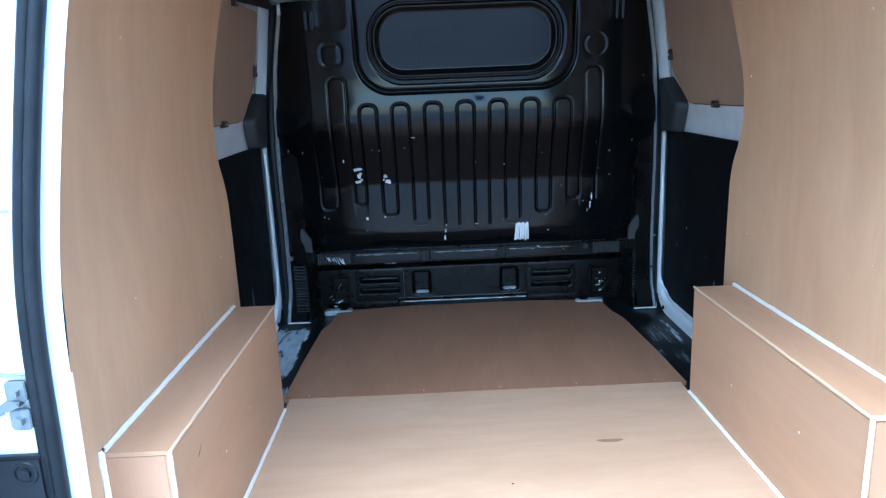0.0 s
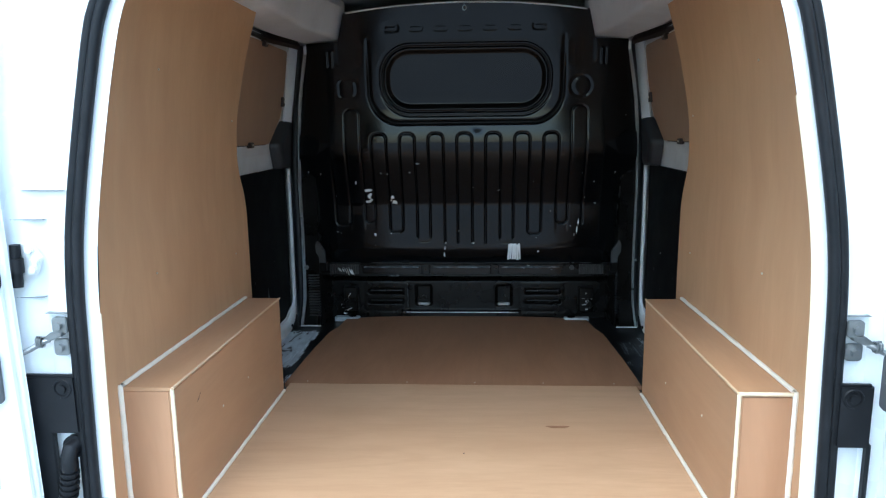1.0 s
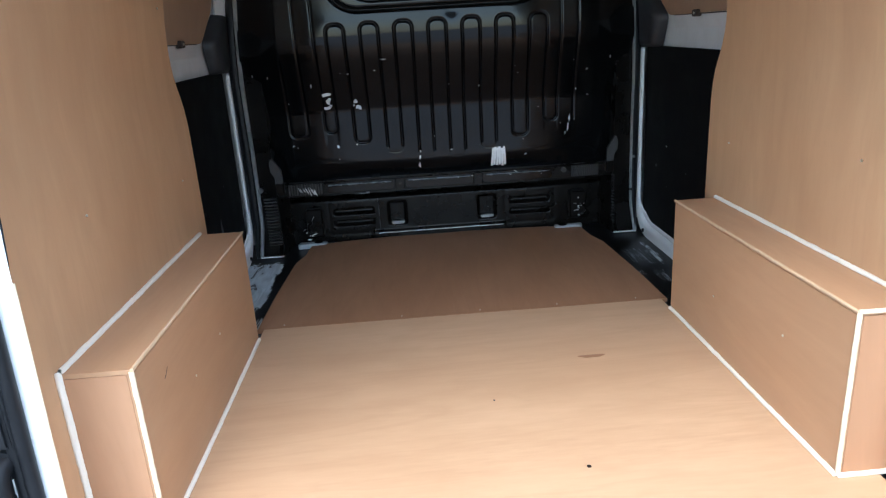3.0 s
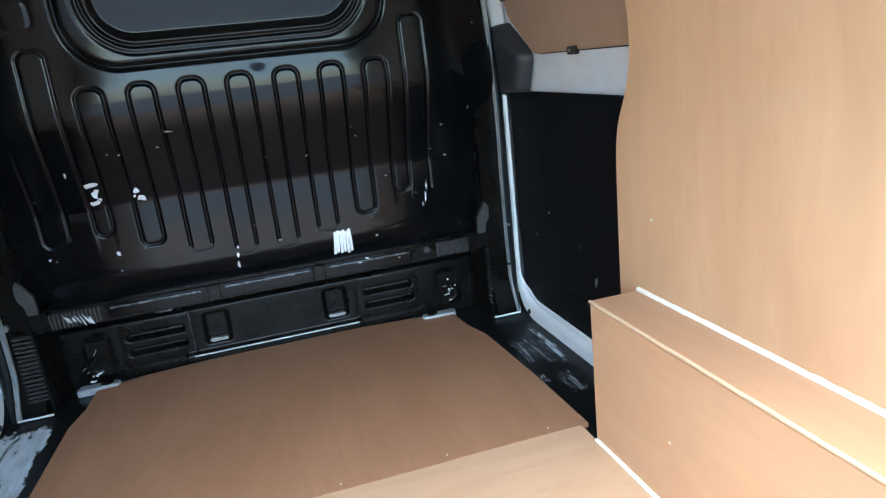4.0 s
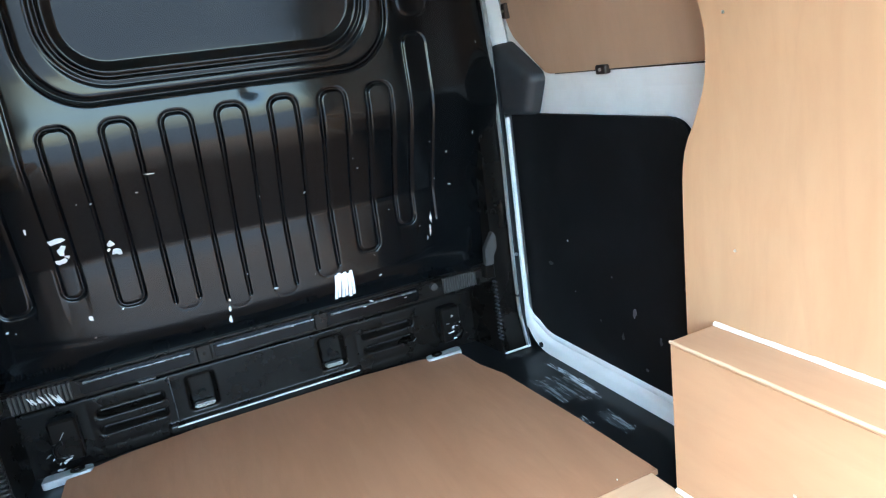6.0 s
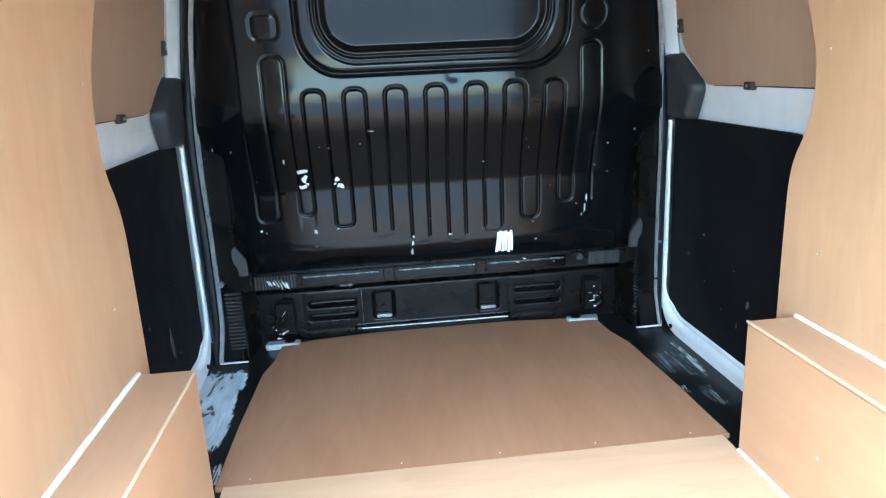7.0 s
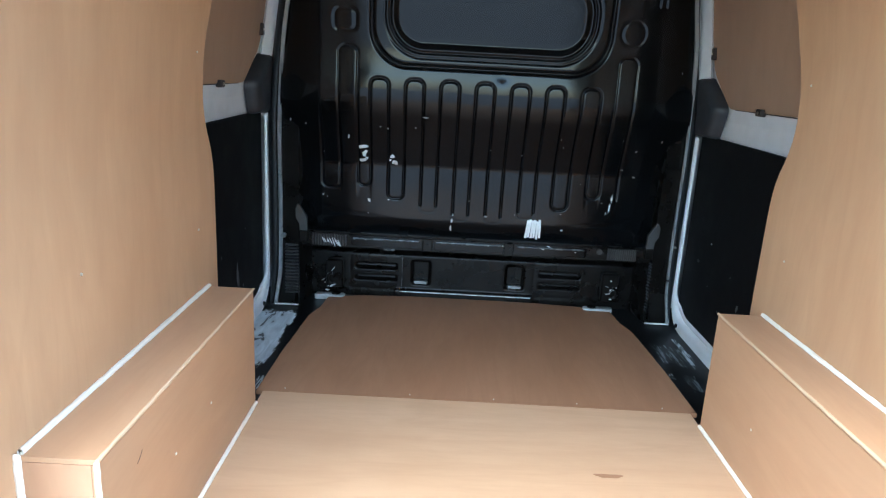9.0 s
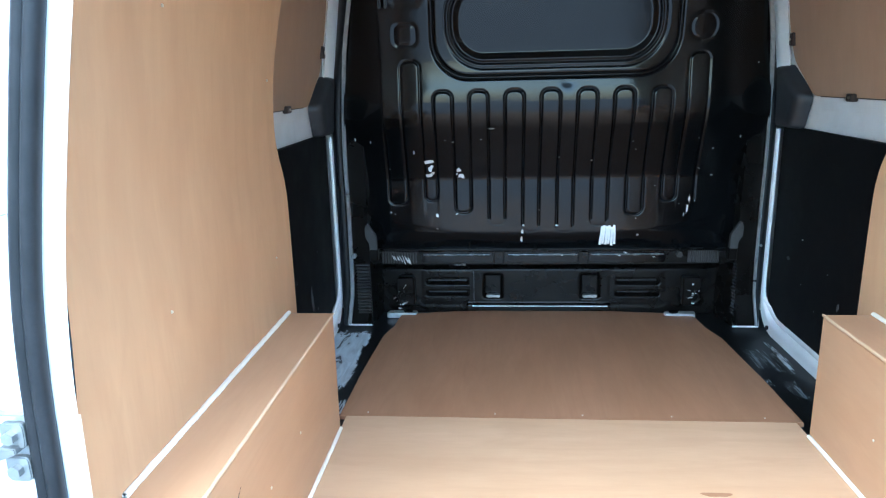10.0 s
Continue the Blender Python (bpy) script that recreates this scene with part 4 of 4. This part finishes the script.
# ---- roof rails ----
def roof_rail(s):
    root = thing("roof_rail", (s * 0.66, 0.0, 1.27), "grey-white pressed roof side rail over the sliding door", "roof rail", "roof rails")
    section = rounded([(0.512, 1.412), (0.545, 1.286), (0.690, 1.270), (0.730, 1.300), (0.730, 1.425), (0.512, 1.440)], [0.01, 0.025, 0.02, 0.02, 0, 0], 5)

    def at(u, v):
        k = u * len(section)
        i = int(k) % len(section)
        x, z = section[i]
        y = 0.800 - 1.50 * v
        out = 0.062 * smooth_step(0.0, 0.26, v)
        return (s * (x + out), y, z + 0.006 * smooth_step(0.0, 0.3, v))
    part("rail", sheet(at, len(section), 30, lambda u, v: (0, 0, 0.002)), WHITE_IN, root, smooth=True)

    def track(u, v):
        y = 0.83 - 0.95 * v
        return (s * (0.716 + 0.060 * smooth_step(0.0, 0.40, v) + 0.018 * u), y, 1.262 + 0.030 * u)
    part("door_track", sheet(track, 2, 20, lambda u, v: (s * 0.012, 0, -0.012)), BROWN_CLIP, root, "dark sliding door track")


for s_, side_ in SIDES:
    roof_rail(s_)


# ---- rear doors, standing open, and pillar fittings ----
def rear_door(s):
    root = thing("rear_door", (s * 0.815, -0.985, -0.30), "open white rear door with plywood window board and black lining", "rear door", "rear doors")
    shell_outline = rounded([(-0.985, -0.28), (-1.70, -0.28), (-1.70, 1.36), (-1.02, 1.36)], [0.05, 0.05, 0.10, 0.10], 6)
    body = part("door_shell", prism(shell_outline, 0, s * 0.815, s * 0.875, 0.006), WHITE, root)
    inner = rounded([(-1.000, -0.22), (-1.66, -0.22), (-1.66, 1.30), (-1.040, 1.30)], [0.05, 0.05, 0.10, 0.10], 6)
    part("inner_pressing", prism(inner, 0, s * 0.806, s * 0.816, 0.004), WHITE, body)
    board = rounded([(-1.020, 1.27), (-1.030, 1.06), (-1.105, 0.900), (-1.250, 0.818), (-1.64, 0.80), (-1.64, 1.27)], [0.03, 0.10, 0.10, 0.08, 0.04, 0.04], 8)
    wb = part("window_board", prism(board, 0, s * 0.799, s * 0.8055, 0.0008), PLY_WALL, root, "plywood board over the door window")
    clip(wb, s, 0.799, -1.016, 1.045, True)
    lin = rounded([(-1.172, -0.18), (-1.64, -0.18), (-1.64, 0.735), (-1.178, 0.735)], [0.03, 0.03, 0.03, 0.035], 6)
    part("lining_board", prism(lin, 0, s * 0.797, s * 0.8055, 0.003), LINING, root, "black lining board")
    ly = 0.0 if s > 0 else -0.033
    lock = part("lock_plate", prism(rounded([(-1.006 + ly, 0.385), (-1.113 + ly, 0.385), (-1.113 + ly, 0.490), (-1.006 + ly, 0.490)], 0.012, 5), 0, s * 0.796, s * 0.8055, 0.003), GREY_PLASTIC, root, "grey plastic lock cover")
    part("keyhole", rod(bmesh.new(), (s * 0.797, -1.035 + ly, 0.442), (s * 0.7945, -1.035 + ly, 0.442), 0.010, 14), WHITE_IN if s > 0 else RUBBER, lock)
    if s < 0:
        sticker = part("warning_sticker", prism([(-1.066, 0.212), (-1.170, 0.190), (-1.170, 0.280), (-1.066, 0.302)], 0, s * 0.8035, s * 0.8058), RUBBER, root, "black and yellow printed sticker")
        part("yellow_band", prism([(-1.066, 0.292), (-1.170, 0.270), (-1.170, 0.280), (-1.066, 0.302)], 0, s * 0.8025, s * 0.8036), YELLOW, sticker, "yellow heading band")
        for k in range(9):
            z = 0.282 - 0.0075 * k
            part("text_bar", prism([(-1.070, z), (-1.160 + 0.006 * (k % 3), z - 0.019), (-1.160 + 0.006 * (k % 3), z - 0.0165), (-1.070, z + 0.0025)], 0, s * 0.8028, s * 0.8036), GREY_PLASTIC, sticker)
    part("grommet", prism(rounded([(-1.022, 0.603), (-1.058, 0.603), (-1.058, 0.652), (-1.022, 0.652)], 0.0175, 6), 0, s * 0.799, s * 0.8055, 0.002), RUBBER, root, "black rubber grommet")
    if s < 0:
        root.rotation_euler.z = radians(-52)
    return root


def door_check(s):
    root = thing("door_check_strap", (s * 0.80, -0.955, 0.50), "zinc door check bracket bolted to the rear pillar", "door check", "door checks")
    for z in (0.520, 0.475):
        plate = part("bracket", prism(rounded([(s * 0.754, z - 0.017), (s * 0.785, z - 0.017), (s * 0.785, z + 0.017), (s * 0.754, z + 0.017)], 0.008, 4), 1, -0.963, -0.954, 0.0015), STEEL, root)
        part("bolt", rod(bmesh.new(), (s * 0.770, -0.972, z), (s * 0.770, -0.961, z), 0.0085, 6), STEEL, plate)
    neck = prism(rounded([(s * 0.762, 0.508), (s * 0.784, 0.508), (s * 0.800, 0.496), (s * 0.796, 0.488), (s * 0.776, 0.494), (s * 0.762, 0.500)], 0.003, 3), 1, -0.972, -0.955, 0.0015)
    part("neck", neck, STEEL, root)
    arm = tube(bmesh.new(), [(s * 0.790, -0.966, 0.492), (s * 0.802, -0.972, 0.488), (s * 0.822, -0.980, 0.476), (s * 0.850, -0.990, 0.464)], 0.0055, 8)
    part("arm", arm, STEEL, root, smooth=True)
    coil = tube(bmesh.new(), [(s * (0.798 + 0.0006 * k), -0.973 + 0.008 * math.sin(k * 0.9), 0.489 + 0.011 * math.cos(k * 0.9)) for k in range(24)], 0.0019, 6)
    part("spring", coil, STEEL, root, smooth=True)


def door_hinge(s):
    post = bpy.data.objects["rear_pillar" if s < 0 else "rear_pillar.001"]
    leaf = [(s * 0.850, 0.620), (s * 0.850, 0.686), (s * 0.812, 0.686), (s * 0.792, 0.656), (s * 0.806, 0.622)]
    hinge = part("hinge", prism(rounded(leaf, 0.008, 4), 1, -0.964, -0.950, 0.002), WHITE, post, "white painted door hinge")
    for x, z in ((0.809, 0.675), (0.797, 0.657), (0.806, 0.635)):
        part("bolt", rod(bmesh.new(), (s * x, -0.974, z), (s * x, -0.962, z), 0.0075, 8, 0.006), WHITE, hinge)
    part("knuckle", rod(bmesh.new(), (s * 0.833, -0.978, 0.602), (s * 0.830, -0.978, 0.686), 0.010, 12), RUBBER, hinge, "black hinge knuckle", smooth=True)
    part("cap", rod(bmesh.new(), (s * 0.826, -0.984, 0.632), (s * 0.825, -0.984, 0.660), 0.012, 12), RUBBER, hinge, smooth=True)


def buffer_block(s, x1, z0, z1, pad_z):
    root = thing("door_buffer", (s * 0.79, -0.955, z0), "black moulded rubber buffer on the rear pillar", "door buffer", "door buffers")
    part("block", a_box(s * 0.745, s * x1, -0.970, -0.953, z0, z1, bevel=0.005, segments=2), RUBBER, root)
    rim = tube(bmesh.new(), [(s * 0.773 + 0.017 * math.cos(a), -0.970, pad_z + 0.017 * math.sin(a)) for a in (k * math.pi / 10 for k in range(21))], 0.003, 6)
    part("pad_rim", rim, RUBBER, root, smooth=True)
    part("pad", rod(bmesh.new(), (s * 0.773, -0.975, pad_z), (s * 0.773, -0.968, pad_z), 0.0085, 14), RUBBER, root)


for s_, side_ in SIDES:
    rear_door(s_)
    door_check(s_)
door_hinge(-1)
buffer_block(1, 0.812, 0.285, 0.413, 0.386)
buffer_block(-1, 0.856, 0.293, 0.418, 0.391)
buffer_block(1, 0.818, 0.095, 0.158, 0.127)
for s_, x0_, x1_, z0_, z1_ in ((1, 0.809, 0.818, 0.150, 0.292), (-1, 0.806, 0.852, -0.05, 0.300)):
    strip = thing("pillar_trim", (s_ * 0.832, -0.955, z0_), "narrow black plastic trim down the rear pillar", "trim strip", "pillar trims")
    part("strip", a_box(s_ * x0_, s_ * x1_, -0.966, -0.950, z0_, z1_, bevel=0.003), RUBBER, strip)


def cable_gaiter():
    root = thing("cable_gaiter", (-0.775, -0.965, 0.12), "black corrugated rubber cable sleeve on the rear pillar", "cable gaiter")
    part("collar", rod(bmesh.new(), (-0.767, -0.950, 0.262), (-0.767, -0.962, 0.262), 0.024, 18), RUBBER, root)
    part("elbow", tube(bmesh.new(), [(-0.766, -0.957, 0.264), (-0.767, -0.972, 0.262), (-0.769, -0.978, 0.248), (-0.770, -0.978, 0.222)], 0.0165, 12), RUBBER, root, smooth=True)
    run = curve_of([(0.0, -0.770), (0.5, -0.777), (0.72, -0.786), (1.0, -0.822)])
    drop = curve_of([(0.0, 0.222), (0.5, 0.170), (0.72, 0.148), (1.0, 0.118)])
    for k in range(17):
        a, b = k / 17, (k + 0.8) / 17
        part("fold", rod(bmesh.new(), (run(a), -0.978, drop(a)), (run(b), -0.978, drop(b)), 0.0185 if k % 2 else 0.0150, 14), RUBBER, root)


cable_gaiter()
